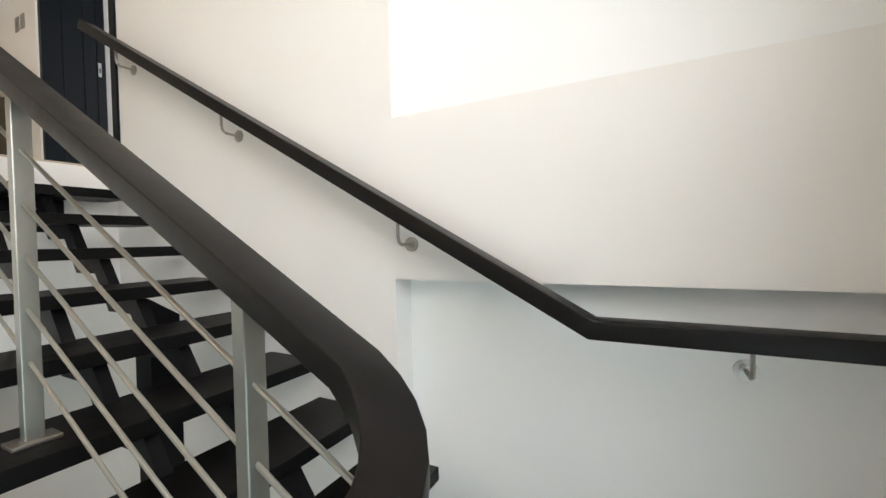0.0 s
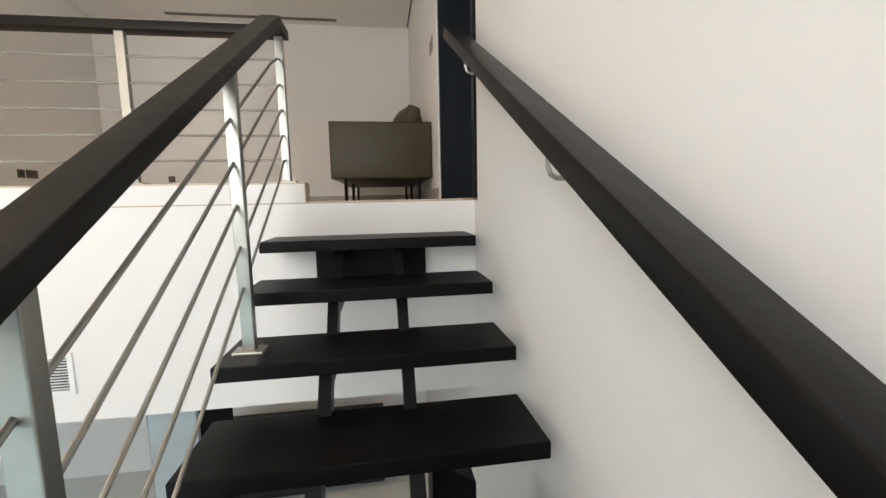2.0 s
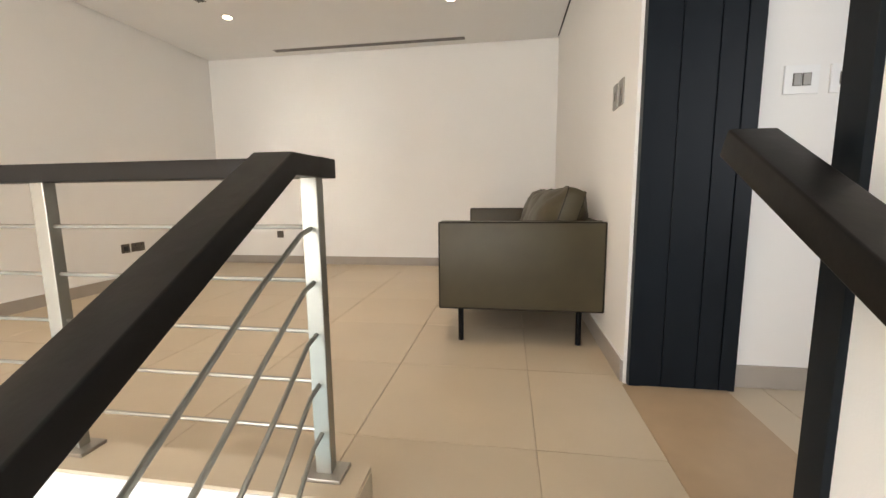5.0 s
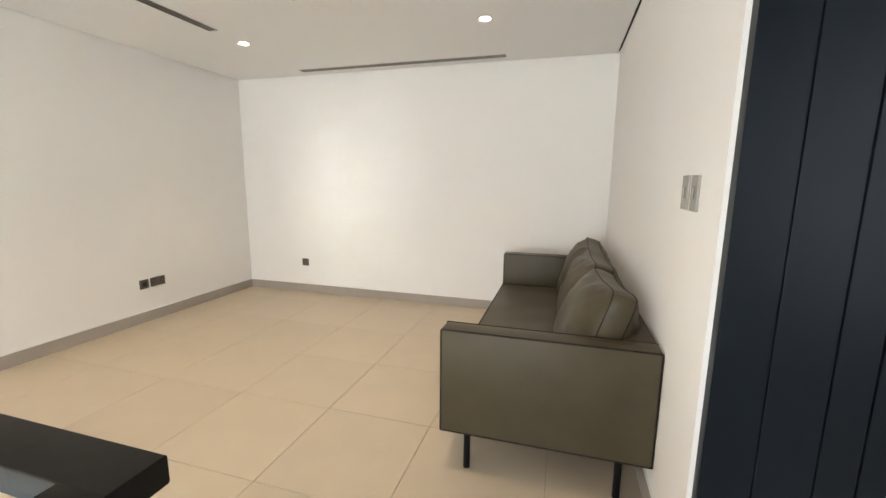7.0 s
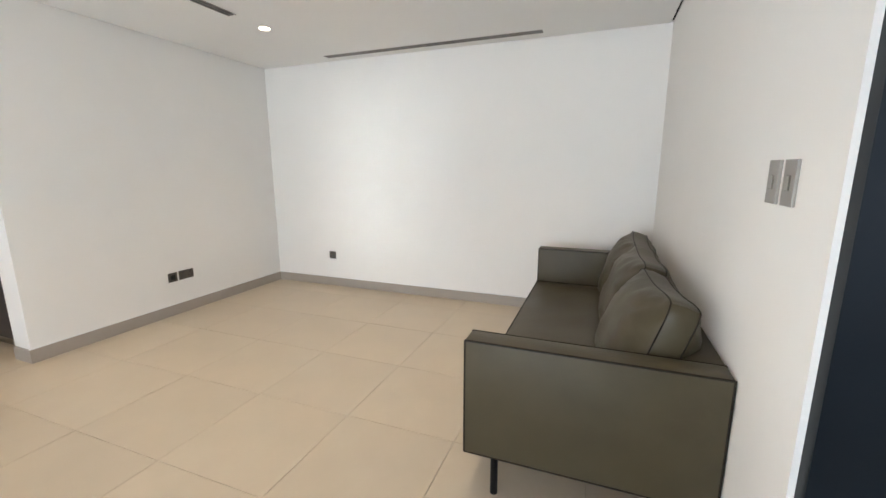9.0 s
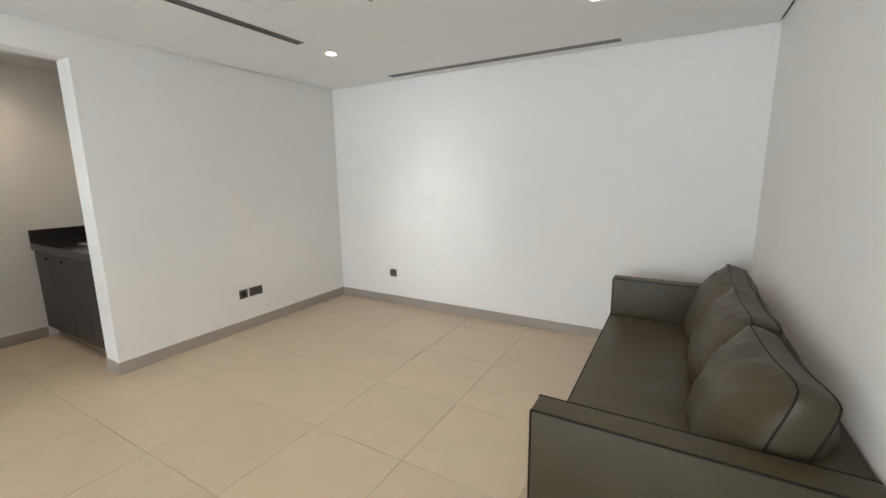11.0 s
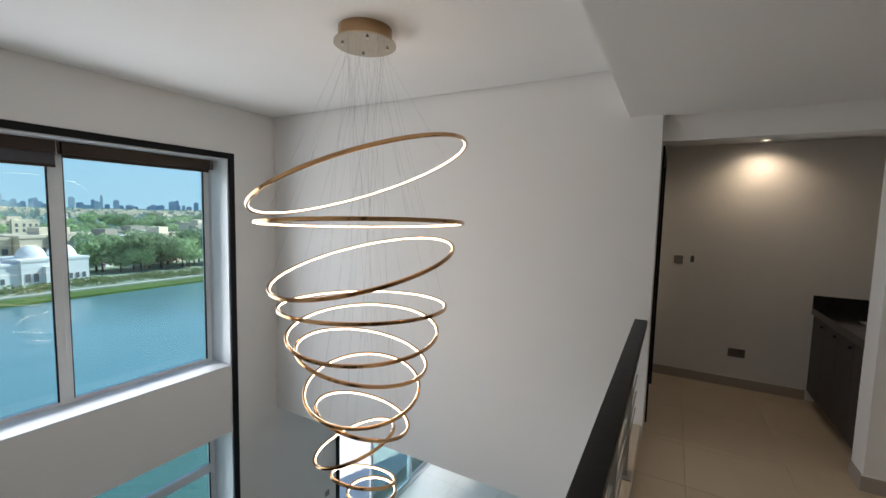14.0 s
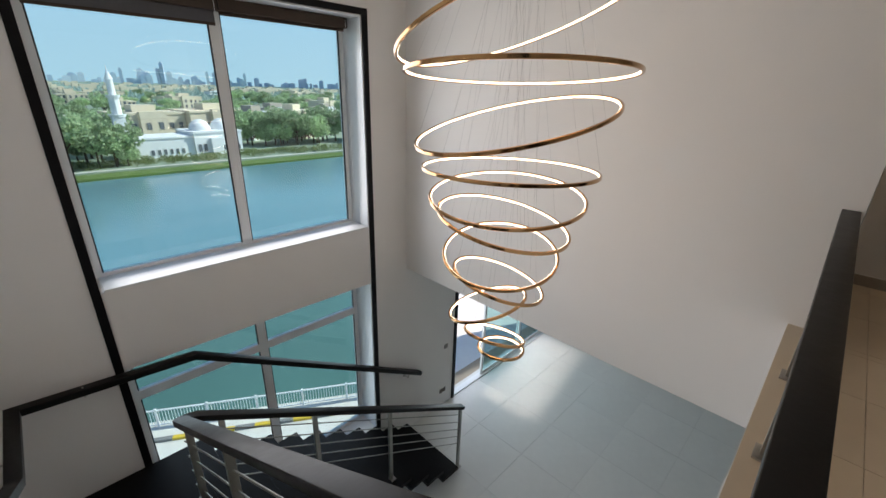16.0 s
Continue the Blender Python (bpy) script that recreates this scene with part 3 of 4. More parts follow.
def pillow_mesh(w, h, d, seed, nu=30, nv=24):
    """A boxed leather cushion, w along x, h along z, d thick: two domed faces with pulled folds and a gusset between them."""
    bm = bmesh.new()
    grid = {}
    for side in (-1, 1):
        for i in range(nu + 1):
            for j in range(nv + 1):
                u, v = math.sin((i / nu - 0.5) * math.pi), math.sin((j / nv - 0.5) * math.pi)
                grid[side, i, j] = bm.verts.new(pillow_point(u, v, side, w, h, d, seed))
        for i in range(nu):
            for j in range(nv):
                bm.faces.new([grid[side, i + a, j + b] for a, b in ((0, 0), (1, 0), (1, 1), (0, 1))])
    rim = [(i, 0) for i in range(nu)] + [(nu, j) for j in range(nv)] + [(i, nv) for i in range(nu, 0, -1)] + [(0, j) for j in range(nv, 0, -1)]
    mid = {}
    for k in rim:
        p, q = grid[-1, k[0], k[1]].co, grid[1, k[0], k[1]].co
        m = (p + q) / 2
        puff = 1.022 + 0.012 * noise.noise(Vector((p.x * 25 + seed, p.z * 25, 1)))
        mid[k] = bm.verts.new(Vector((m.x * puff, m.y, m.z * puff)))
    for a, b in zip(rim, rim[1:] + rim[:1]):
        bm.faces.new((grid[-1, a[0], a[1]], grid[-1, b[0], b[1]], mid[b], mid[a]))
        bm.faces.new((mid[a], mid[b], grid[1, b[0], b[1]], grid[1, a[0], a[1]]))
    seams = [[tuple(grid[side, i, j].co) for i, j in rim] for side in (-1, 1)]
    return bm, seams


SX0, SX1, SY0, SY1, SB, ST = 0.600, 1.511, 5.178, 7.33, 0.207, 0.706
sofa = thing("sofa", "olive grey leather sofa with dark piping on thin steel legs", "sofa")
AW = 0.115


def panel(name, b, lab=""):
    p = part(name, bxm(*b, bevel=0.011), LEATHER, sofa, lab, smooth=True)
    return p


def pipe(par, loop):
    bm = bmesh.new()
    for p, q in zip(loop, loop[1:] + loop[:1]):
        cyl(bm, p, q, 0.0045, 8)
    part("piping", bm, PIPING, par, smooth=True)


for ya, yb in ((SY0, SY0 + AW), (SY1 - AW, SY1)):
    a = panel("arm", (SX0, ya, SB, SX1, yb, ST))
    for yy in (ya + 0.003, yb - 0.003):
        pipe(a, [(SX0 + 0.003, yy, SB + 0.003), (SX1 - 0.003, yy, SB + 0.003), (SX1 - 0.003, yy, ST - 0.003), (SX0 + 0.003, yy, ST - 0.003)])
bk = panel("backrest", (SX1 - 0.13, SY0 + AW + 0.002, SB, SX1, SY1 - AW - 0.002, ST - 0.004))
pipe(bk, [(SX1 - 0.124, SY0 + AW, ST - 0.01), (SX1 - 0.124, SY1 - AW, ST - 0.01), (SX1 - 0.006, SY1 - AW, ST - 0.01), (SX1 - 0.006, SY0 + AW, ST - 0.01)])
panel("base", (SX0 + 0.004, SY0 + AW + 0.002, SB, SX1 - 0.132, SY1 - AW - 0.002, 0.30))
bm = bmesh.new()
bmesh.ops.create_grid(bm, x_segments=10, y_segments=26, size=1)
for v in bm.verts:
    x, y = v.co.x, v.co.y
    e = (1 - x ** 6) * (1 - y ** 8)
    v.co.z = 0.42 + 0.028 * e + 0.008 * noise.noise(Vector((x * 2, y * 5, 3)))
    v.co.x, v.co.y = (SX0 + SX1 - 0.13) / 2 + x * (SX1 - 0.13 - SX0) / 2, (SY0 + SY1) / 2 + y * ((SY1 - SY0) / 2 - AW - 0.004)
ed = [e for e in bm.edges if e.is_boundary]
r = bmesh.ops.extrude_edge_only(bm, edges=ed)
for v in r["geom"]:
    if isinstance(v, bmesh.types.BMVert):
        v.co.z = 0.30
seat = part("seat", bm, LEATHER, sofa, smooth=True)
pipe(seat, [(SX0 + 0.002, SY0 + AW + 0.01, 0.42), (SX1 - 0.14, SY0 + AW + 0.01, 0.42), (SX1 - 0.14, SY1 - AW - 0.01, 0.42), (SX0 + 0.002, SY1 - AW - 0.01, 0.42)])
for i, (yc, lean, w) in enumerate(((5.645, 18, 0.70), (6.285, 15, 0.69), (6.90, 17, 0.66))):
    bm, seams = pillow_mesh(w, 0.50, 0.30, 3.1 * i + 1)
    c = part("cushion", bm, LEATHER, sofa, "loose leather back cushion with creases", smooth=True)
    c.matrix_local = pose(SX1 - 0.225, yc, 0.652, 0, 0, -90) @ pose(0, 0, 0, -lean, 2 * (i - 1), 4 - 3 * i)
    for loop in seams:
        part("seam", sweep(bmesh.new(), loop, circ(0.0032, 6), up=(0, 1, 0.01), closed=True), PIPING, c, smooth=True)
for x in (SX0 + 0.12, SX1 - 0.12):
    for y in (SY0 + 0.06, SY1 - 0.06, (SY0 + SY1) / 2):
        part("leg", cym((x, y, 0), (x, y, SB + 0.005), 0.016, 14), BLACKST, sofa, smooth=True)

# ---- fittings on walls and ceilings ----


def plate_thing(name, m, w, h, material, detail, label, category, group=""):
    t = thing(name, label, category, m, group)
    part("plate", bxm(-w / 2, -0.008, -h / 2, w / 2, 0, h / 2, bevel=0.002), material, t)
    for k, (x, z, a, b, mt) in enumerate(detail):
        part("rocker" if category == "switch" else "pin_panel", bxm(x - a / 2, -0.0115 - 0.0006 * k, z - b / 2, x + a / 2, -0.0075, z + b / 2, bevel=0.001), mt, t)
    return t


def on_wall(x, y, z, facing):
    return pose(x, y, z, 0, 0, {"s": 0, "e": 90, "n": 180, "w": -90}[facing])


def pins(cx):
    return [(cx, 0.018, 0.006, 0.012, BLACKP), (cx - 0.013, -0.008, 0.010, 0.006, BLACKP), (cx + 0.013, -0.008, 0.010, 0.006, BLACKP), (cx, 0.035, 0.012, 0.012, BLACKP)]


plate_thing("socket", on_wall(XWM, 6.452, 0.368, "e"), 0.147, 0.087, DARKP, pins(-0.036) + pins(0.036), "dark double power socket low on the wall", "socket")
plate_thing("data_socket", on_wall(XWM, 6.314, 0.366, "e"), 0.086, 0.087, DARKP, [(0, 0, 0.045, 0.045, BLACKP)], "dark data outlet with a black insert", "socket")
plate_thing("socket", on_wall(-1.87, YN, 0.373, "s"), 0.086, 0.086, DARKP, pins(0), "dark single power socket low on the wall", "socket")
for y in (5.13, 5.022):
    plate_thing("switch", on_wall(XEM, y, 1.332, "w"), 0.074, 0.118, GREYP, [(0, 0.0, 0.0205, 0.0385, DARKP), (0, 0.0, 0.018, 0.036, GREYL)], "grey metal wall switch plate", "switch", "switches above the sofa")
plate_thing("socket", on_wall(-4.26, 4.70, 0.366, "e"), 0.147, 0.087, DARKP, pins(-0.036) + pins(0.036), "dark double power socket in the pantry", "socket")
plate_thing("switch", on_wall(-4.26, 4.115, 1.308, "e"), 0.087, 0.087, GREYP, [(0, 0, 0.02, 0.035, GREYP)], "grey metal wall switch plate", "switch")
plate_thing("thermostat", on_wall(-4.26, 4.245, 1.312, "e"), 0.09, 0.12, WHITEP, [(0, 0.01, 0.034, 0.07, DARKP)], "white wall thermostat with a grey display", "thermostat")
for x in (2.135, 2.30):
    plate_thing("switch", on_wall(x, 4.81, 1.30, "s"), 0.125, 0.11, WHITEP, [(-0.017, 0, 0.030, 0.048, DARKP), (0.017, 0, 0.030, 0.048, DARKP), (-0.017, 0, 0.025, 0.043, GREYL), (0.017, 0, 0.025, 0.043, GREYL)], "white double wall switch with a raised rim", "switch", "switches in the hall")
plate_thing("switch", on_wall(-3.50, YS, -2.62, "n"), 0.087, 0.087, GREYP, [(0, 0, 0.02, 0.035, GREYP)], "grey metal wall switch plate", "switch")
plate_thing("socket", on_wall(-3.45, YS, -3.55, "n"), 0.147, 0.087, DARKP, pins(-0.036) + pins(0.036), "dark double power socket beside the terrace door", "socket")


def downlight(x, y, z, watts, cone=95, g="ceiling downlights"):
    t = thing("downlight", "small round recessed ceiling downlight, lit warm", "downlight", pose(x, y, z), g)
    bm = bmesh.new()
    bmesh.ops.create_cone(bm, cap_ends=False, segments=28, radius1=0.048, radius2=0.038, depth=0.006, matrix=pose(0, 0, -0.003))
    part("trim_ring", bm, WHITEP, t, smooth=True)
    part("lens", cym((0, 0, -0.004), (0, 0, -0.001), 0.036, 24), LAMPE, t)
    lamp("downlight_lamp", "SPOT", pose(x, y, z - 0.03), watts, (1.0, 0.80, 0.56), cone=cone, radius=0.03)


for x in (-1.61, 0.49):
    downlight(x, 6.605, HC, 11.5)
    downlight(x + 0.06, 4.90, HC, 11.5)
downlight(-4.05, 4.77, CC, 14, 150)


def slot_vent(x0, y0, x1, y1, z):
    along = "x" if abs(x1 - x0) > abs(y1 - y0) else "y"
    L = max(abs(x1 - x0), abs(y1 - y0))
    t = thing("ceiling_vent", "long narrow two-slot air grille in the ceiling", "vent", pose((x0 + x1) / 2, (y0 + y1) / 2, z, 0, 0, 0 if along == "x" else 90))
    part("backing", bxm(-L / 2, -0.036, -0.0020, L / 2, 0.036, -0.0008), BLACKP, t)
    for yy, w in ((-0.034, 0.004), (0, 0.003), (0.034, 0.004)):
        part("slat", bxm(-L / 2, yy - w, -0.006, L / 2, yy + w, -0.001), VENTM, t)


slot_vent(-1.681, 7.511, 0.516, 7.511, HC)
slot_vent(-1.612, 5.26, -1.612, 6.29, HC)
slot_vent(0.515, 5.16, 0.515, 6.19, HC)
spk = thing("fire_sprinkler", "small dark metal pendent fire sprinkler on the ceiling", "sprinkler", pose(-0.58, 5.87, HC))
part("escutcheon", cym((0, 0, -0.008), (0, 0, 0), 0.030, 20, r2=0.034), STEELD, spk, smooth=True)
part("body", cyl(cyl(bmesh.new(), (0, 0, -0.022), (0, 0, -0.007), 0.010, 10), (0, 0, -0.046), (0, 0, -0.021), 0.004, 8), STEELD, spk, smooth=True)
for sx in (-1, 1):
    part("frame_arm", sweep(bmesh.new(), [(sx * 0.009, 0, -0.018), (sx * 0.011, 0, -0.032), (sx * 0.002, 0, -0.046)], circ(0.0018), up=(0, 1, 0)), STEELD, spk, smooth=True)
part("deflector", cym((0, 0, -0.049), (0, 0, -0.046), 0.013, 16), STEELD, spk)

# return-air grille on the slab edge
gr = thing("wall_grille", "white louvred air grille on the slab edge", "vent", pose(-1.256, YE, -0.90))
gw = 1.22
part("grille_frame", boxes((-gw / 2, -0.012, -0.115, gw / 2, -0.0, -0.09), (-gw / 2, -0.012, 0.09, gw / 2, 0, 0.115), (-gw / 2, -0.012, -0.09, -gw / 2 + 0.025, 0, 0.09), (gw / 2 - 0.025, -0.012, -0.09, gw / 2, 0, 0.09), (-0.012, -0.012, -0.09, 0.012, 0, 0.09)), WHITEP, gr)
part("backing", bxm(-gw / 2 + 0.025, -0.003, -0.09, gw / 2 - 0.025, -0.001, 0.09), GAP, gr)
sl_me = None
for k in range(11):
    if sl_me is None:
        s0 = part("slat", bxm(-gw / 2 + 0.025, -0.012, -0.0026, gw / 2 - 0.025, -0.003, 0.0026), WHITEP, gr)
        sl_me = s0.data
    else:
        s0 = new("slat", sl_me)
        s0.parent = gr
    s0.location = (0, 0, -0.08 + 0.016 * k)

# ---- chandelier ----
RINGS = [
    (-1.163, 2.278, 1.953, 0.702, -0.114, 0.340),
    (-1.036, 2.399, 1.668, 0.606, 0.042, 0.053),
    (-1.109, 2.341, 1.414, 0.579, -0.249, 0.098),
    (-1.191, 2.281, 1.126, 0.542, 0.023, 0.013),
    (-1.189, 2.282, 0.953, 0.492, -0.112, -0.074),
    (-1.183, 2.279, 0.791, 0.435, 0.045, -0.194),
    (-1.242, 2.231, 0.532, 0.392, -0.225, -0.156),
    (-1.224, 2.247, 0.343, 0.329, 0.192, -0.208),
    (-1.303, 2.108, 0.063, 0.301, -0.145, 0.336),
    (-1.219, 2.259, -0.106, 0.223, 0.324, 0.040),
    (-1.300, 2.271, -0.254, 0.172, 0.084, 0.032),
]
BRONZE = mat("dark_bronze_mirror", (0.36, 0.23, 0.13), 0.16, 1.0, var=0.06)
ch = thing("chandelier", "tapering chandelier of eleven tilted gold rings with glowing inner strips", "chandelier")
CX, CY = -1.18, 2.28
can = part("canopy", cyl(bmesh.new(), (CX, CY, VC - 0.085), (CX, CY, VC), 0.168, 48), BRONZE, ch, smooth=True)
part("mirror_plate", cym((CX, CY, VC - 0.095), (CX, CY, VC - 0.085), 0.194, 48), mat("warm_mirror_steel", (0.50, 0.42, 0.32), 0.12, 1.0, var=0.05), can, smooth=True)
for k in range(4):
    a = radians(45 + 90 * k)
    part("screw", cym((CX + 0.14 * math.cos(a), CY + 0.14 * math.sin(a), VC - 0.105), (CX + 0.14 * math.cos(a), CY + 0.14 * math.sin(a), VC - 0.095), 0.009, 10), CHROME, can)
for i, (x, y, z, r, tx, ty) in enumerate(RINGS):
    n = Vector((-tx, -ty, 1)).normalized()
    u = Vector((0, 1, 0)).cross(n).normalized()
    v = n.cross(u)
    c = Vector((x, y, z))
    loop = [c + r * (math.cos(2 * math.pi * k / 72) * u + math.sin(2 * math.pi * k / 72) * v) for k in range(72)]
    g = part("ring", sweep(bmesh.new(), loop, roundrect(0.016, 0.022, 0.003, 1), up=tuple(n), closed=True), GOLD, ch, smooth=True)
    r2 = r - 0.009
    loop2 = [c - n * 0.000 + r2 * (math.cos(2 * math.pi * k / 72) * u + math.sin(2 * math.pi * k / 72) * v) for k in range(72)]
    part("light_strip", sweep(bmesh.new(), loop2, [(0.001, -0.006), (0.001, 0.006), (-0.002, 0.006), (-0.002, -0.006)], up=tuple(n), closed=True), LED, g)
    for k in (7, 31, 55):
        a = 2 * math.pi * (k + 5 * i) / 72
        p = c + r * (math.cos(a) * u + math.sin(a) * v) + n * 0.011
        q = Vector((CX + 0.12 * math.cos(a + 0.3 * i), CY + 0.12 * math.sin(a + 0.3 * i), VC - 0.094))
        part("cable", cym(p, q, 0.00045, 5), CABLE, g)
    lamp("chandelier_glow", "POINT", Matrix.Translation(c), 1.2 * r, (1.0, 0.78, 0.55), radius=r * 0.5)

# ---- pantry ----
cab = thing("base_cabinet", "dark laminate pantry base cabinet with three doors and knobs", "cabinet")
part("body", bxm(-4.255, 5.30, 0.10, XWM - 0.205, 5.885, 0.86), CABINET, cab)
part("plinth", bxm(-4.255, 5.35, 0, XWM - 0.205, 5.37, 0.10), STEELD, cab)
n = 4
wd = (XWM - 0.205 + 4.255) / n
for k in range(n):
    d = part("door", bxm(-4.255 + wd * k + 0.002, 5.28, 0.105, -4.255 + wd * (k + 1) - 0.002, 5.299, 0.855, bevel=0.002), CABINET, cab)
    part("knob", cym((-4.255 + wd * (k + 0.85), 5.26, 0.80), (-4.255 + wd * (k + 0.85), 5.28, 0.80), 0.012, 12), BLACKP, d)
wt = thing("worktop", "black granite worktop with upstand on the pantry cabinet", "worktop")
part("slab", bxm(-4.258, 5.262, 0.86, XWM - 0.202, 5.888, 0.925, bevel=0.003), GRANITE, wt)
part("upstand", boxes((-4.258, 5.264, 0.926, -4.24, 5.888, 1.045), (-4.24, 5.87, 0.926, XWM - 0.202, 5.888, 1.045)), GRANITE, wt)
sk = thing("sink", "stainless steel sink bowl set in the worktop", "sink")
part("rim", boxes((-3.75, 5.45, 0.926, -3.72, 5.85, 0.931), (-3.30, 5.45, 0.926, -3.27, 5.85, 0.931), (-3.72, 5.45, 0.926, -3.30, 5.48, 0.931), (-3.72, 5.82, 0.926, -3.30, 5.85, 0.931)), STEEL, sk)

# ---- kitchen under the mezzanine ----
KY = 6.6
for x in (-1.2, -0.6):
    t = thing("kitchen_cabinet", "dark blue-black kitchen base cabinet with drawers", "cabinet", pose(x, KY, FZ), "kitchen base cabinets")
    part("body", bxm(0, 0.02, 0.1, 0.598, 0.64, 0.86), KITCAB, t)
    part("plinth", bxm(0, 0.07, 0, 0.598, 0.09, 0.1), KITCAB, t)
    for z0, z1 in ((0.105, 0.42), (0.425, 0.66), (0.665, 0.855)):
        d = part("drawer", bxm(0.003, 0, z0, 0.595, 0.019, z1, bevel=0.002), KITCAB, t)
        part("handle", bxm(0.2, -0.02, z1 - 0.045, 0.4, -0.001, z1 - 0.033), STEEL, d)
ov = thing("oven", "built-in steel oven with a dark glass door", "oven", pose(0.0, KY, FZ))
part("body", bxm(0, 0.02, 0.1, 0.598, 0.64, 0.86), BLACKST, ov)
part("control_panel", bxm(0.003, -0.006, 0.73, 0.595, 0.019, 0.855, bevel=0.003), STEEL, ov)
od = part("oven_door", bxm(0.003, -0.006, 0.20, 0.595, 0.019, 0.725, bevel=0.003), STEEL, ov)
part("oven_glass", bxm(0.06, -0.008, 0.26, 0.538, -0.0065, 0.60), GRANITE, od)
part("handle", cym((0.06, -0.045, 0.67), (0.538, -0.045, 0.67), 0.009, 12), STEEL, od)
for x in (0.12, 0.30, 0.48):
    part("knob", cym((x, -0.03, 0.79), (x, -0.006, 0.79), 0.018, 16), BLACKP, ov)
kw = thing("kitchen_worktop", "black granite kitchen worktop", "worktop")
part("slab", bxm(-1.25, KY - 0.02, FZ + 0.86, 0.95, KY + 0.648, FZ + 0.90, bevel=0.003), GRANITE, kw)
hob = thing("hob", "black gas hob with cast iron pan supports", "hob", pose(-0.05, KY + 0.08, FZ + 0.90))
part("hob_plate", bxm(0, 0, 0, 0.68, 0.48, 0.012, bevel=0.003), GRANITE, hob)
for x, y in ((0.16, 0.14), (0.16, 0.35), (0.52, 0.14), (0.52, 0.35), (0.34, 0.24)):
    b = part("burner", cym((x, y, 0.012), (x, y, 0.035), 0.045, 18), BLACKP, hob)
    part("pan_support", boxes((x - 0.1, y - 0.005, 0.035, x + 0.1, y + 0.005, 0.05), (x - 0.005, y - 0.1, 0.035, x + 0.005, y + 0.1, 0.05)), BLACKP, b)
struct("splashback", bxm(-1.25, 7.588, FZ + 0.90, 0.95, 7.599, -2.2), SPLASH, "grey-green glass splashback")
wc = thing("wall_cabinet", "dark kitchen wall cabinet strip under the slab", "cabinet")
part("body", bxm(-1.25, 7.25, -2.23, 0.95, 7.585, -1.06), KITCAB, wc)
kc = thing("kitchen_cabinet", "narrow dark kitchen base cabinet beside the oven", "cabinet", pose(0.60, KY, FZ), "kitchen base cabinets")
part("body", bxm(0, 0.02, 0.1, 0.34, 0.64, 0.86), KITCAB, kc)
part("door", bxm(0.003, 0, 0.105, 0.337, 0.019, 0.855, bevel=0.002), KITCAB, kc)
for x in (0.25, 0.70):
    plate_thing("socket", on_wall(x, 7.588, FZ + 1.15, "s"), 0.147, 0.087, DARKP, pins(-0.036) + pins(0.036), "dark double socket on the splashback", "socket")

fr = thing("fridge", "tall pale grey steel fridge with a dark edge under the slab", "fridge", pose(-0.70, 4.40, FZ))
part("body", bxm(0, 0.05, 0.02, 0.36, 0.66, 2.66, bevel=0.006), BLACKST, fr)
fd = part("door", bxm(0.03, 0, 0.06, 0.355, 0.049, 2.64, bevel=0.008), FRIDGE, fr, "pale steel door")
part("handle", cym((0.33, -0.03, 0.9), (0.33, -0.03, 1.6), 0.009, 12), STEEL, fd, smooth=True)
for x in (-0.9, 0.3):
    downlight(x, 6.15, -1.05, 12, 120, "kitchen downlights")
# access hatch in the mezzanine ceiling
ht = thing("ceiling_hatch", "flush white access hatch with a thin metal rim", "hatch", pose(-1.065, 5.53, HC))
part("rim", boxes((-0.215, -0.215, -0.004, 0.215, -0.209, 0), (-0.215, 0.209, -0.004, 0.215, 0.215, 0), (-0.215, -0.209, -0.004, -0.209, 0.209, 0), (0.209, -0.209, -0.004, 0.215, 0.209, 0)), WHITEP, ht)
part("panel", bxm(-0.205, -0.205, -0.0025, 0.205, 0.205, 0), CEIL, ht)

# ---- tiles ----


def tiles(owner, x0, x1, y0, y1, ox, oy, s, sy, z, material):
    cache = {}
    i0, i1 = math.floor((x0 - ox) / s), math.ceil((x1 - ox) / s)
    j0, j1 = math.floor((y0 - oy) / sy), math.ceil((y1 - oy) / sy)
    for i in range(i0, i1):
        for j in range(j0, j1):
            a, b = max(x0, ox + i * s) + 0.0013, min(x1, ox + (i + 1) * s) - 0.0013
            c, d = max(y0, oy + j * sy) + 0.0013, min(y1, oy + (j + 1) * sy) - 0.0013
            if b - a < 0.02 or d - c < 0.02:
                continue
            key = (round(b - a, 4), round(d - c, 4))
            if key not in cache:
                bm = bmesh.new()
                w, h = key[0] / 2, key[1] / 2
                lo = [bm.verts.new(p) for p in ((-w, -h, -0.011), (w, -h, -0.011), (w, h, -0.011), (-w, h, -0.011))]
                hi = [bm.verts.new(p) for p in ((-w, -h, -0.001), (w, -h, -0.001), (w, h, -0.001), (-w, h, -0.001))]
                w, h = w - 0.001, h - 0.001
                tp = [bm.verts.new(p) for p in ((-w, -h, 0), (w, -h, 0), (w, h, 0), (-w, h, 0))]
                for A, B in ((lo, hi), (hi, tp)):
                    for k in range(4):
                        bm.faces.new((A[k], A[(k + 1) % 4], B[(k + 1) % 4], B[k]))
                bm.faces.new(tp)
                o = part("tile", bm, material, owner)
                cache[key] = o.data
            else:
                o = new("tile", cache[key])
                o.parent = owner
            o.location = ((a + b) / 2, (c + d) / 2, z)


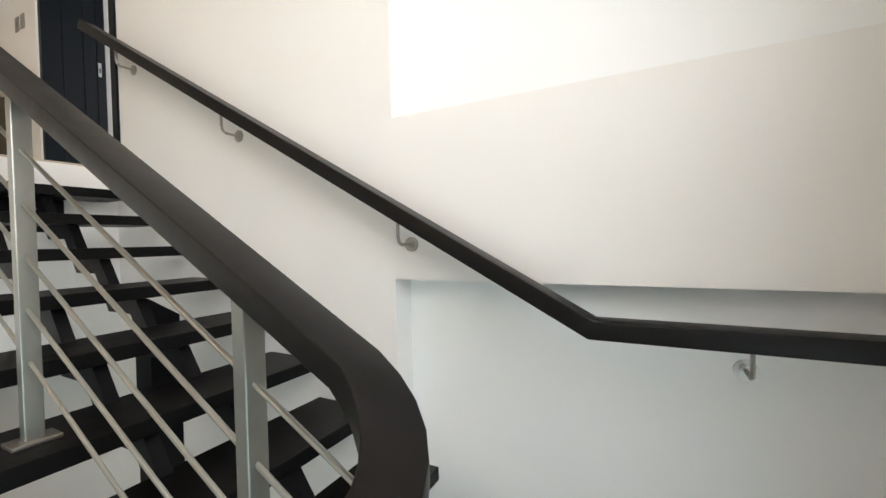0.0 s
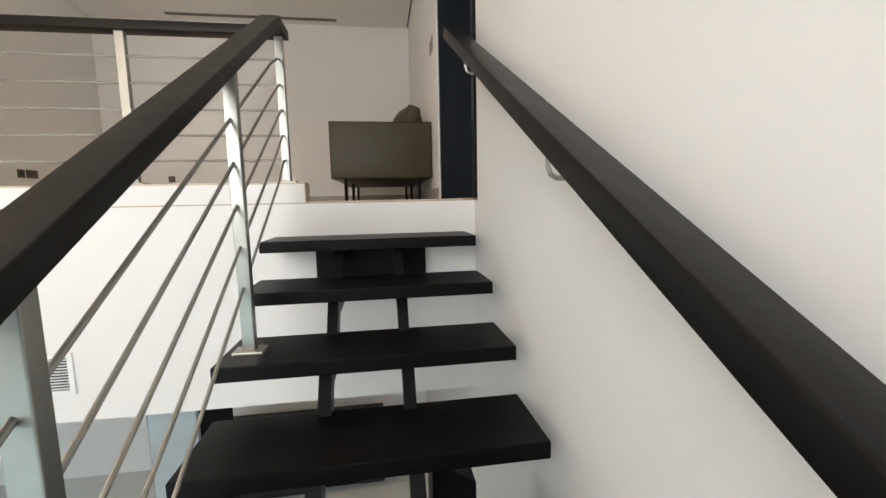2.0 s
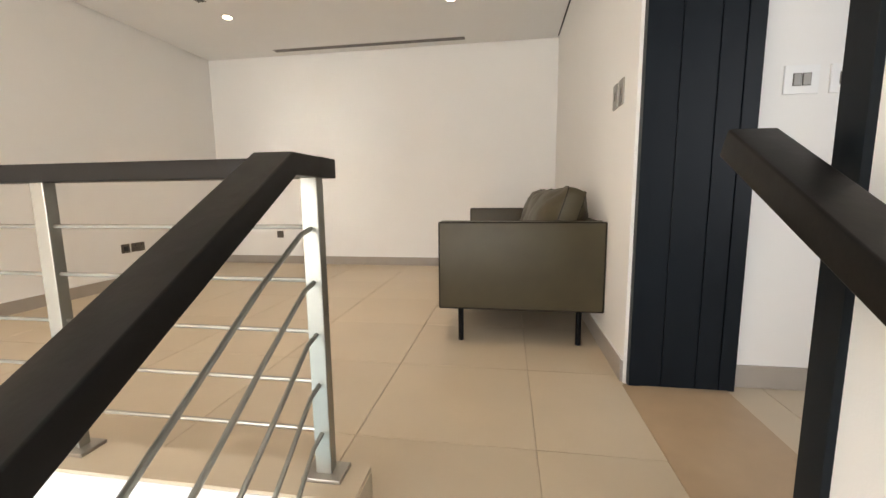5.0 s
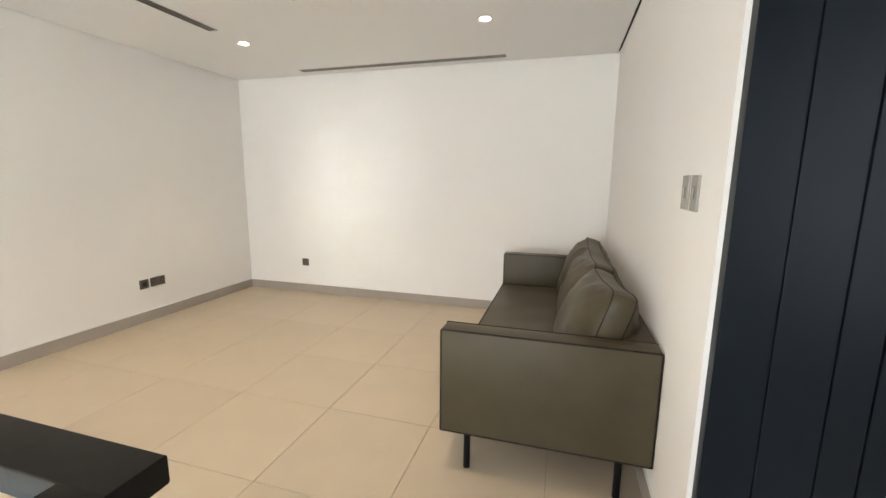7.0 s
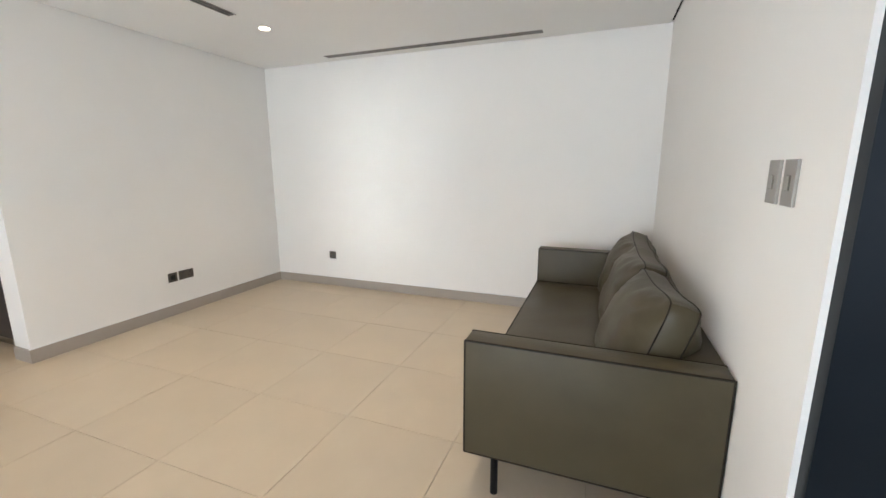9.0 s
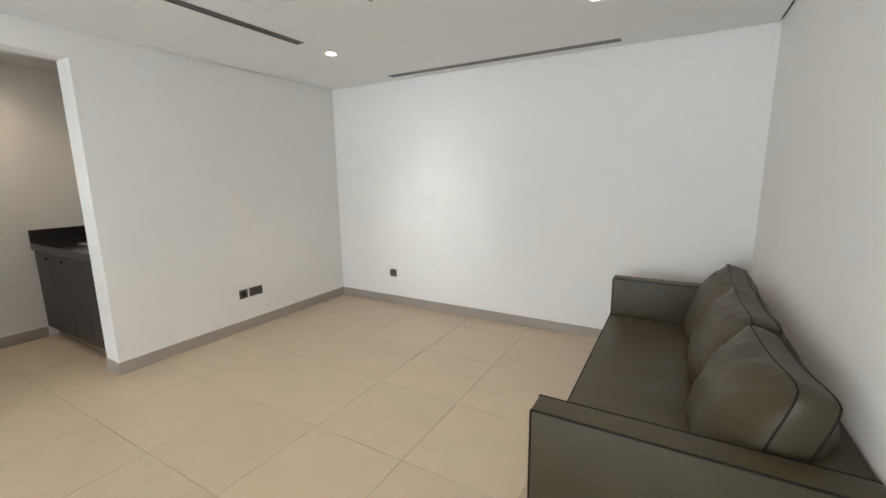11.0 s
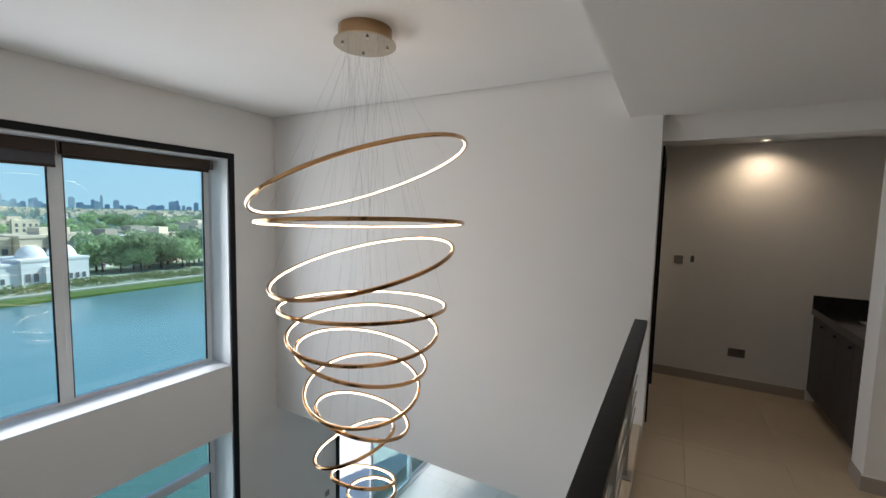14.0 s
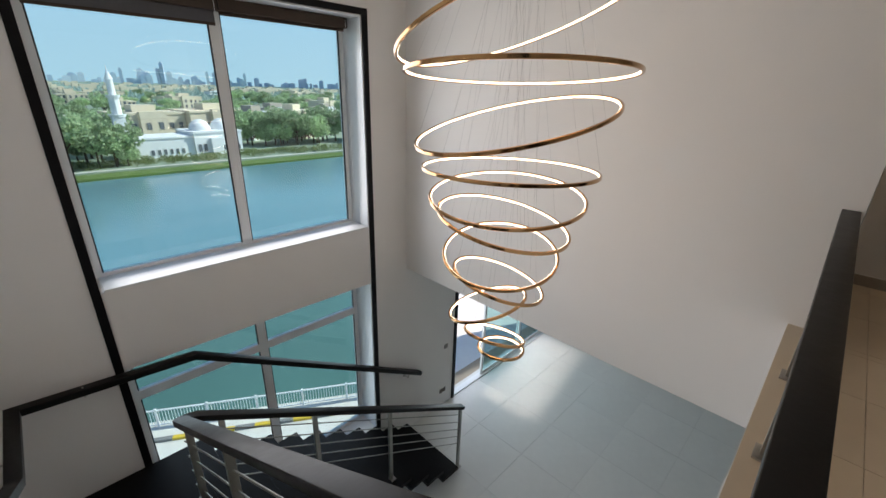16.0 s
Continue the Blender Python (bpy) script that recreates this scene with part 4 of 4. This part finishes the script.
fl = struct("floor", boxes((XWM, YE, -0.0118, XE, YN, -0.0075), (-4.26, 3.93, -0.0118, XWM, 5.89, -0.0075)), GROUT, "large beige porcelain floor tiles")
tiles(fl, XWM, XEM, YE + 0.002, YN, 0.450, 4.853, 0.641, 0.637, 0.0, TILE)
tiles(fl, -4.26, XWM, 3.93, 5.89, 0.450, 4.853, 0.641, 0.637, 0.0, TILE)
hf = struct("floor_hall", bxm(1.935, 1.8, -0.0118, 4.0, 4.81, -0.0075), GROUT, "pale hall floor tiles")
tiles(hf, 1.935, 4.0, 1.8, 4.81, 2.1, 4.2, 0.61, 0.61, -0.001, TILE)
lf = struct("floor_lower", bxm(-8.2, YS - 0.2, FZ - 0.0058, 1.63, 7.6, FZ - 0.0055), GROUTG, "pale grey living room floor tiles")
tiles(lf, -8.2, 1.63, YS - 0.2, 7.6, 0.0, 0.4, 0.9, 0.9, FZ, GFLOOR)

# ---- outside: promenade, lake, far bank and town ----
def leaf_mat(name, color, var, scale, perobj=0.0, through=0.45):
    """Leaves let part of the light through to their other side."""
    m = mat(name, color, 0.75, var=var, scale=scale, perobj=perobj)
    nt = m.node_tree
    b = nt.nodes["Principled BSDF"]
    tl = nt.nodes.new("ShaderNodeBsdfTranslucent")
    nt.links.new(b.inputs["Base Color"].links[0].from_socket, tl.inputs[0])
    mx = nt.nodes.new("ShaderNodeMixShader")
    mx.inputs[0].default_value = through
    nt.links.new(b.outputs[0], mx.inputs[1])
    nt.links.new(tl.outputs[0], mx.inputs[2])
    nt.links.new(mx.outputs[0], nt.nodes["Material Output"].inputs[0])
    return m


WATER = mat("lake_water", (0.12, 0.26, 0.29), 0.2, var=0.2, scale=0.05, bump=0.5, bscale=0.5)
GRASS = mat("lawn", (0.10, 0.17, 0.03), 0.9, var=0.3, scale=0.2)
EARTH = mat("far_ground", (0.27, 0.33, 0.24), 0.95, var=0.4, scale=0.03)
PAVE = mat("promenade_paving", (0.70, 0.67, 0.60), 0.8, var=0.08, scale=1.5)
STUCCO = mat("white_stucco", (0.86, 0.86, 0.84), 0.8, var=0.03)
SAND = mat("sand_stucco", (0.74, 0.64, 0.48), 0.85, var=0.08, perobj=0.12)
ROOFT = mat("flat_roof", (0.45, 0.40, 0.33), 0.9, var=0.1)
WINB = mat("far_window_glass", (0.16, 0.18, 0.19), 0.2, var=0)
# far-bank leaves, lightened: the haze over the lake is in the base colour
LEAF = leaf_mat("hazy_leaves", (0.46, 0.58, 0.33), 0.3, 1.2, 0.3)
# bluish distance haze mixed into the green, no haze is rendered
WOODS = leaf_mat("haze_tinted_woods", (0.34, 0.47, 0.43), 0.2, 0.05)
LEAF2 = leaf_mat("shrub_leaves", (0.22, 0.27, 0.11), 0.4, 1.2)
BLOOM = mat("red_blossom", (0.30, 0.05, 0.08), 0.8, var=0.3)
BARK = mat("bark", (0.12, 0.085, 0.055), 0.9, var=0.3)
# tower colours already blended towards the sky, in place of real air haze
HAZE = [mat("haze_tinted_tower_%s" % s, c, 0.7, var=0.02) for s, c in (("a", (0.50, 0.63, 0.72)), ("b", (0.60, 0.71, 0.78)), ("c", (0.42, 0.55, 0.66)))]
YEL = mat("kerb_yellow", (0.72, 0.48, 0.04), 0.7, var=0.06)
KBLK = mat("kerb_black", (0.22, 0.22, 0.21), 0.8, var=0.1)

WZ = GZ - 0.8
# hazy sky low over the horizon, a plain glowing backdrop far behind the skyline
hz_m = bpy.data.materials.new("hazy_horizon_sky")
hz_m.use_nodes = True
_N, _L = hz_m.node_tree.nodes, hz_m.node_tree.links
_tc, _sx, _cr, _em = _N.new("ShaderNodeTexCoord"), _N.new("ShaderNodeSeparateXYZ"), _N.new("ShaderNodeValToRGB"), _N.new("ShaderNodeEmission")
_L.new(_tc.outputs["Generated"], _sx.inputs[0])
_L.new(_sx.outputs["Z"], _cr.inputs[0])
_cr.color_ramp.elements[0].color = (0.47, 0.68, 0.80, 1)
_cr.color_ramp.elements[1].color = (0.29, 0.55, 0.84, 1)
_L.new(_cr.outputs[0], _em.inputs[0])
_em.inputs[1].default_value = 1.08
_L.new(_em.outputs[0], _N["Material Output"].inputs[0])
bm = bmesh.new()
arc = [radians(-40 + 120 * k / 48) for k in range(49)]
lo = [bm.verts.new((-4150 * math.sin(a), -4150 * math.cos(a), GZ - 40)) for a in arc]
hi = [bm.verts.new((-4150 * math.sin(a), -4150 * math.cos(a), 2300)) for a in arc]
for k in range(48):
    bm.faces.new((lo[k], lo[k + 1], hi[k + 1], hi[k]))
struct("backdrop", bm, hz_m, "hazy pale blue sky over the horizon", smooth=True)
SHORE = pose(-0.7, -19.0, 0, 0, 0, -30.8)      # the curved near shore, taken straight where the window shows it
struct("water", bxm(-600, -99, WZ - 1, 500, 60, WZ), WATER, "calm blue lake")
# added strip: weaker sky reflection of the near water put into a greener colour
near_strip = struct("water_shallows", bxm(-200, -24, WZ + 0.004, 200, 0.2, WZ + 0.03), mat("near_water_less_sky", (0.075, 0.17, 0.145), 0.2, var=0.25, scale=0.08, bump=0.5, bscale=0.5), "green water below the promenade, weaker sky reflection put into its colour")
near_strip.matrix_world = SHORE
struct("ground", boxes((-2800, -4200, GZ - 3, 2800, -104, GZ),), EARTH)
struct("bank", bxm(-600, -104, GZ - 2, 500, -98.5, GZ - 0.35), GRASS, "strip of bright lawn along the far bank")
struct("bank_path", bxm(-600, -104.8, GZ, 500, -104.0, GZ + 0.1), PAVE)
struct("pavement", bxm(-400, -0.4, GZ - 1.5, 400, 300, GZ), PAVE, "pale promenade paving").matrix_world = SHORE
fence = thing("promenade_railing", "white metal railing along the lake promenade", "railing", SHORE @ pose(0, 0, GZ))
part("top_rail", boxes((-30, -0.04, 1.06, 25, 0.04, 1.12), (-30, -0.03, 0.12, 25, 0.03, 0.16)), WHITEP, fence)
bm = bmesh.new()
for k in range(366):
    x = -30 + 0.15 * k
    box(bm, x - 0.012, -0.012, 0.14, x + 0.012, 0.012, 1.07)
tagged(part("baluster", bm, WHITEP, fence), kind="stuff")
pm = None
for k in range(23):
    if pm is None:
        o = part("post", bxm(-0.05, -0.05, 0, 0.05, 0.05, 1.2), WHITEP, fence)
        pm = o.data
    else:
        o = new("post", pm)
        o.parent = fence
    o.location = (-30 + 2.5 * k, 0, 0)
kb = {}
kerb = thing("road_kerb", "yellow and black painted promenade kerb", "kerb", SHORE @ pose(0, 1.1, GZ))
for k in range(50):
    mt = (YEL, KBLK)[k % 2]
    if mt.name not in kb:
        o = part("kerb_stone", bxm(0, -0.12, 0, 0.98, 0.12, 0.16, bevel=0.02), mt, kerb)
        kb[mt.name] = o.data
    else:
        o = new("kerb_stone", kb[mt.name])
        o.parent = kerb
    o.location = (-28 + k, 0, 0)


def windows(par, x0, x1, y, zs, n, w, h):
    me = None
    for z in zs:
        for k in range(n):
            x = x0 + (x1 - x0) * (k + 0.5) / n
            if me is None:
                o = part("window", bxm(-w / 2, -0.05, 0, w / 2, 0.12, h), WINB, par)
                me = o.data
            else:
                o = new("window", me)
                o.parent = par
            o.location = (x, y, z)


# mosque by the lake
mq = thing("mosque", "white lakeside mosque with two domes and small windows", "mosque", pose(-29, -116, GZ, 0, 0, 6))
wl = part("wall", boxes((-1, -9, 0, 11.5, 0, 4.6), (-13, -10, 0, -1, 0.8, 5.4), (-7.2, 0.8, 0, -4.6, 2.0, 4.2)), STUCCO, mq)
part("parapet", boxes((-1, -9.2, 4.6, 11.7, 0.2, 5.0), (-13.2, -10.2, 5.4, -0.8, 1.0, 5.9)), STUCCO, mq)
windows(wl, 1.0, 9.0, 0.02, (0.9,), 6, 0.6, 1.2)
windows(wl, -4.0, -1.4, 0.82, (1.0,), 2, 0.8, 1.8)
windows(wl, -12.6, -7.6, 0.82, (1.0,), 4, 0.6, 1.2)
for x, y, r in ((-4.5, -4.0, 2.5), (-10.2, -4.5, 2.6)):
    bm = bmesh.new()
    bmesh.ops.create_uvsphere(bm, u_segments=28, v_segments=14, radius=r, matrix=pose(x, y, 6.1))
    cyl(bm, (x, y, 5.6), (x, y, 6.4), r * 1.03, 28)
    part("dome", bm, STUCCO, mq, smooth=True)
mn = thing("minaret", "slender white minaret with two balconies", "minaret", pose(-16.4, -121, GZ) @ Matrix.Diagonal((1.0, 1.0, 0.80, 1)))
part("shaft", cyl(cyl(boxes((-1.25, -1.25, 0, 1.25, 1.25, 12)), (0, 0, 12), (0, 0, 17.6), 1.05, 8), (0, 0, 17.5), (0, 0, 22.0), 0.72, 12), STUCCO, mn)
part("balcony", cyl(bmesh.new(), (0, 0, 11.6), (0, 0, 12.6), 1.45, 12, r2=1.85), STUCCO, mn)
part("balcony", cyl(bmesh.new(), (0, 0, 17.0), (0, 0, 17.9), 1.2, 12, r2=1.5), STUCCO, mn)
part("cap", cyl(cyl(bmesh.new(), (0, 0, 22), (0, 0, 24.2), 0.9, 14, r2=0.2), (0, 0, 24.0), (0, 0, 26.0), 0.12, 8, r2=0.02), STUCCO, mn, smooth=True)


def house(x, y, w, d, h, m, rot=0, flats=2):
    t = thing("house", "flat-roofed villa with rows of windows, across the lake", "house", pose(x, y, GZ, 0, 0, rot), "villas across the lake")
    wa = part("wall", boxes((-w / 2, -d / 2, 0, w / 2, d / 2, h), (-w * 0.2, d / 2, 0, w * 0.2, d / 2 + 1.2, h + 1.0)), m, t)
    part("roof", boxes((-w / 2 - 0.3, -d / 2 - 0.3, h, w / 2 + 0.3, d / 2 + 0.3, h + 0.7), (-w * 0.15, -d * 0.2, h + 0.7, w * 0.2, d * 0.2, h + 2.6)), ROOFT if m is STUCCO else m, t)
    windows(wa, -w / 2, -w * 0.2, d / 2 + 0.01, [1.0 + 3.2 * k for k in range(flats)], 2, 1.2, 1.7)
    windows(wa, w * 0.2, w / 2, d / 2 + 0.01, [1.0 + 3.2 * k for k in range(flats)], 2, 1.2, 1.7)
    windows(wa, -w * 0.18, w * 0.18, d / 2 + 1.21, [1.0 + 3.2 * k for k in range(flats)], 2, 1.2, 2.0)
    return t


rnd = random.Random(11)
house(-27, -152, 18, 12, 8.2, SAND, 10)
house(-47, -154, 22, 12, 8.6, SAND, 15)
house(-57, -146, 12, 11, 8.2, STUCCO, 24)
house(-70, -143, 12, 11, 8.8, SAND, 27)
house(-6, -140, 16, 10, 6.2, STUCCO, 4)
house(6, -165, 16, 10, 6.2, SAND, 6)
for k in range(40):
    d = 215 + 13 * k + rnd.uniform(-8, 8)
    a = radians(rnd.uniform(-12, 52))
    house(-d * math.sin(a), -d * math.cos(a), rnd.uniform(12, 20), rnd.uniform(10, 14), rnd.uniform(5.5, 8.5), rnd.choice((SAND, SAND, STUCCO)), -math.degrees(-a) * 0.8)


def leafy(bm, c, r, n, rr, flat=0.8):
    for _ in range(n):
        d = Vector((rr.gauss(0, 1), rr.gauss(0, 1), rr.gauss(0, 1))).normalized() * r * (0.45 + 0.6 * rr.random() ** 0.5)
        p = Vector(c) + Vector((d.x, d.y, d.z * flat))
        s = r * rr.uniform(0.07, 0.15)
        q = Euler((rr.uniform(0, 6), rr.uniform(0, 6), rr.uniform(0, 6))).to_matrix()
        vs = [bm.verts.new(p + q @ Vector(o) * s) for o in ((-1, -0.6, 0), (0.2, -1, 0.25), (1, 0.1, 0), (0.3, 0.9, -0.25), (-0.8, 0.6, 0.2))]
        bm.faces.new(vs)


def tree_at(h, r, seed, material):
    rr = random.Random(seed)
    t = thing("tree", "leafy green tree on the far bank", "tree", None, "trees across the lake")
    bm = cyl(bmesh.new(), (0, 0, -0.3), (0, 0, h * 0.5), 0.26, 8, r2=0.13)
    for k in range(5):
        a = 2 * math.pi * k / 5 + rr.random()
        cyl(bm, (0, 0, h * 0.35), (r * 0.6 * math.cos(a), r * 0.6 * math.sin(a), h * 0.7), 0.1, 5, r2=0.03)
    part("trunk", bm, BARK, t)
    bm = bmesh.new()
    for k in range(7):
        a = 2 * math.pi * k / 6 + rr.random()
        q = 0 if k == 6 else r * rr.uniform(0.4, 0.7)
        leafy(bm, (q * math.cos(a), q * math.sin(a), h * rr.uniform(0.5, 0.85)), r * rr.uniform(0.45, 0.7), 230, rr)
    part("crown", bm, material, t)
    return t


protos = [tree_at(7.5, 3.6, 1, LEAF), tree_at(6.0, 3.0, 2, LEAF), tree_at(9.0, 4.4, 3, LEAF)]
spots = [(-8, -112), (-11, -116), (-5, -110), (-13, -111), (-2, -114), (-15, -128), (-10, -124), (-14.5, -108.5), (1, -111), (5, -113), (-7, -119), (-3, -122), (-12.5, -109), (9, -112), (-9.5, -108.5)]
rr = random.Random(21)
for k in range(34):
    spots.append((-44 - 2.0 * k + rr.uniform(-1.5, 1.5), -124 - rr.uniform(0, 10) + 0.28 * k))
for k in range(240):
    d = 150 + 1.9 * k + rr.uniform(-5, 5)
    a = radians(rr.uniform(-12, 52))
    spots.append((-d * math.sin(a), -d * math.cos(a)))
for i, (x, y) in enumerate(spots):
    s = rr.uniform(0.75, 1.25)
    m = pose(x, y, GZ, 0, 0, rr.uniform(0, 360)) @ Matrix.Diagonal((s, s, s, 1))
    if i < 3:
        protos[i].matrix_world = m
    else:
        c = copy_thing(protos[i % 3], pose(x, y, GZ, 0, 0, rr.uniform(0, 360)))
        c.scale = (s, s, s)
bm = bmesh.new()
for k in range(420):
    x = rr.uniform(-110, 20)
    leafy(bm, (x, -106.5 - rr.uniform(0, 8) + max(0, -x - 45) * 0.05, GZ + 0.4), rr.uniform(0.7, 1.5), 44, rr, 0.6)
tagged(part("shrubbery", bm, LEAF2, None, "dense low shrubs along the far bank"), category="shrubs", kind="stuff")
bm = bmesh.new()
for k in range(14):
    leafy(bm, (-50 - 1.6 * k, -134 + 0.3 * k, GZ + 2.4), 1.7, 50, rr)
tagged(part("blossom_hedge", bm, BLOOM, None, "red flowering hedge in front of the villas"), category="hedge", kind="stuff")
bm = bmesh.new()
for k in range(1500):
    d = 420 + 1700 * rr.random() ** 1.3
    a = radians(rr.uniform(-14, 56))
    leafy(bm, (-d * math.sin(a), -d * math.cos(a), GZ + 2), rr.uniform(6, 11), 22, rr, 0.5)
tagged(part("far_woods", bm, WOODS, None, "distant belt of trees between the houses, tinted with haze"), category="trees", kind="stuff")
bm = bmesh.new()
for k in range(230):
    d = 700 + 1400 * rr.random()
    a = radians(rr.uniform(-14, 56))
    x, y, w = -d * math.sin(a), -d * math.cos(a), rr.uniform(10, 22)
    box(bm, x - w / 2, y - 8, GZ, x + w / 2, y + 8, GZ + rr.uniform(6, 10))
tagged(part("far_houses", bm, SAND, None, "distant low sand-coloured houses"), category="houses", kind="stuff")
for k in range(130):
    a = radians(-14 + 70 * k / 130 + rr.uniform(-0.4, 0.4))
    d = rr.uniform(3000, 3700)
    h = rr.uniform(14, 36) + (45 * rr.random() if rr.random() < 0.2 else 0)
    w = rr.uniform(16, 40)
    t = thing("tower", "high-rise tower on the skyline, painted in hazy blue", "building", pose(-d * math.sin(a), -d * math.cos(a), GZ, 0, 0, -math.degrees(a)), "skyline towers")
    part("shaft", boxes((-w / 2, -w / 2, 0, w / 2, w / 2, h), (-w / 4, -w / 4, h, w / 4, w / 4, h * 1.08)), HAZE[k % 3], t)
t = thing("tower", "tall slender twin-peaked tower on the skyline, painted in hazy blue", "building", pose(-700, -3150, GZ, 0, 0, -20), "skyline towers")
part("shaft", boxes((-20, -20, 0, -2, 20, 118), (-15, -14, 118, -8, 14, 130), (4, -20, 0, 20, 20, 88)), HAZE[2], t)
for k in range(16):
    a, d, h, w = radians(9 + 13 * rr.random()), rr.uniform(2900, 3200), rr.uniform(40, 85), rr.uniform(14, 30)
    t = thing("tower", "high-rise tower on the skyline, painted in hazy blue", "building", pose(-d * math.sin(a), -d * math.cos(a), GZ, 0, 0, -math.degrees(a)), "skyline towers")
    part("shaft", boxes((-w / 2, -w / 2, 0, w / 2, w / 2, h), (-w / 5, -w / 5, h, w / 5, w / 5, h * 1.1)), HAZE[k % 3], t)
# terrace outside the living room
struct("terrace", boxes((-9, -2.6, FZ - 0.25, -3.95, YS - 0.2, FZ - 0.02), (-9, -6.5, FZ - 0.25, -5.2, -2.6, FZ - 0.02)), STUCCO, "sunlit terrace paving")
bal = thing("glass_balustrade", "glass balustrade panels with a steel rail on the terrace", "balustrade")
for k in range(3):
    g = part("glass_panel", bxm(-8.9 + 1.42 * k, -6.4, FZ + 0.05, -7.52 + 1.42 * k, -6.388, FZ + 1.02), CLEAR, bal)
    g.visible_shadow = False
part("top_rail", bxm(-8.95, -6.42, FZ + 1.02, -4.6, -6.368, FZ + 1.06, bevel=0.005), STEEL, bal)
for k in range(4):
    part("post", bxm(-8.93 + 1.42 * k, -6.415, FZ - 0.02, -8.89 + 1.42 * k, -6.375, FZ + 1.02), STEEL, bal)
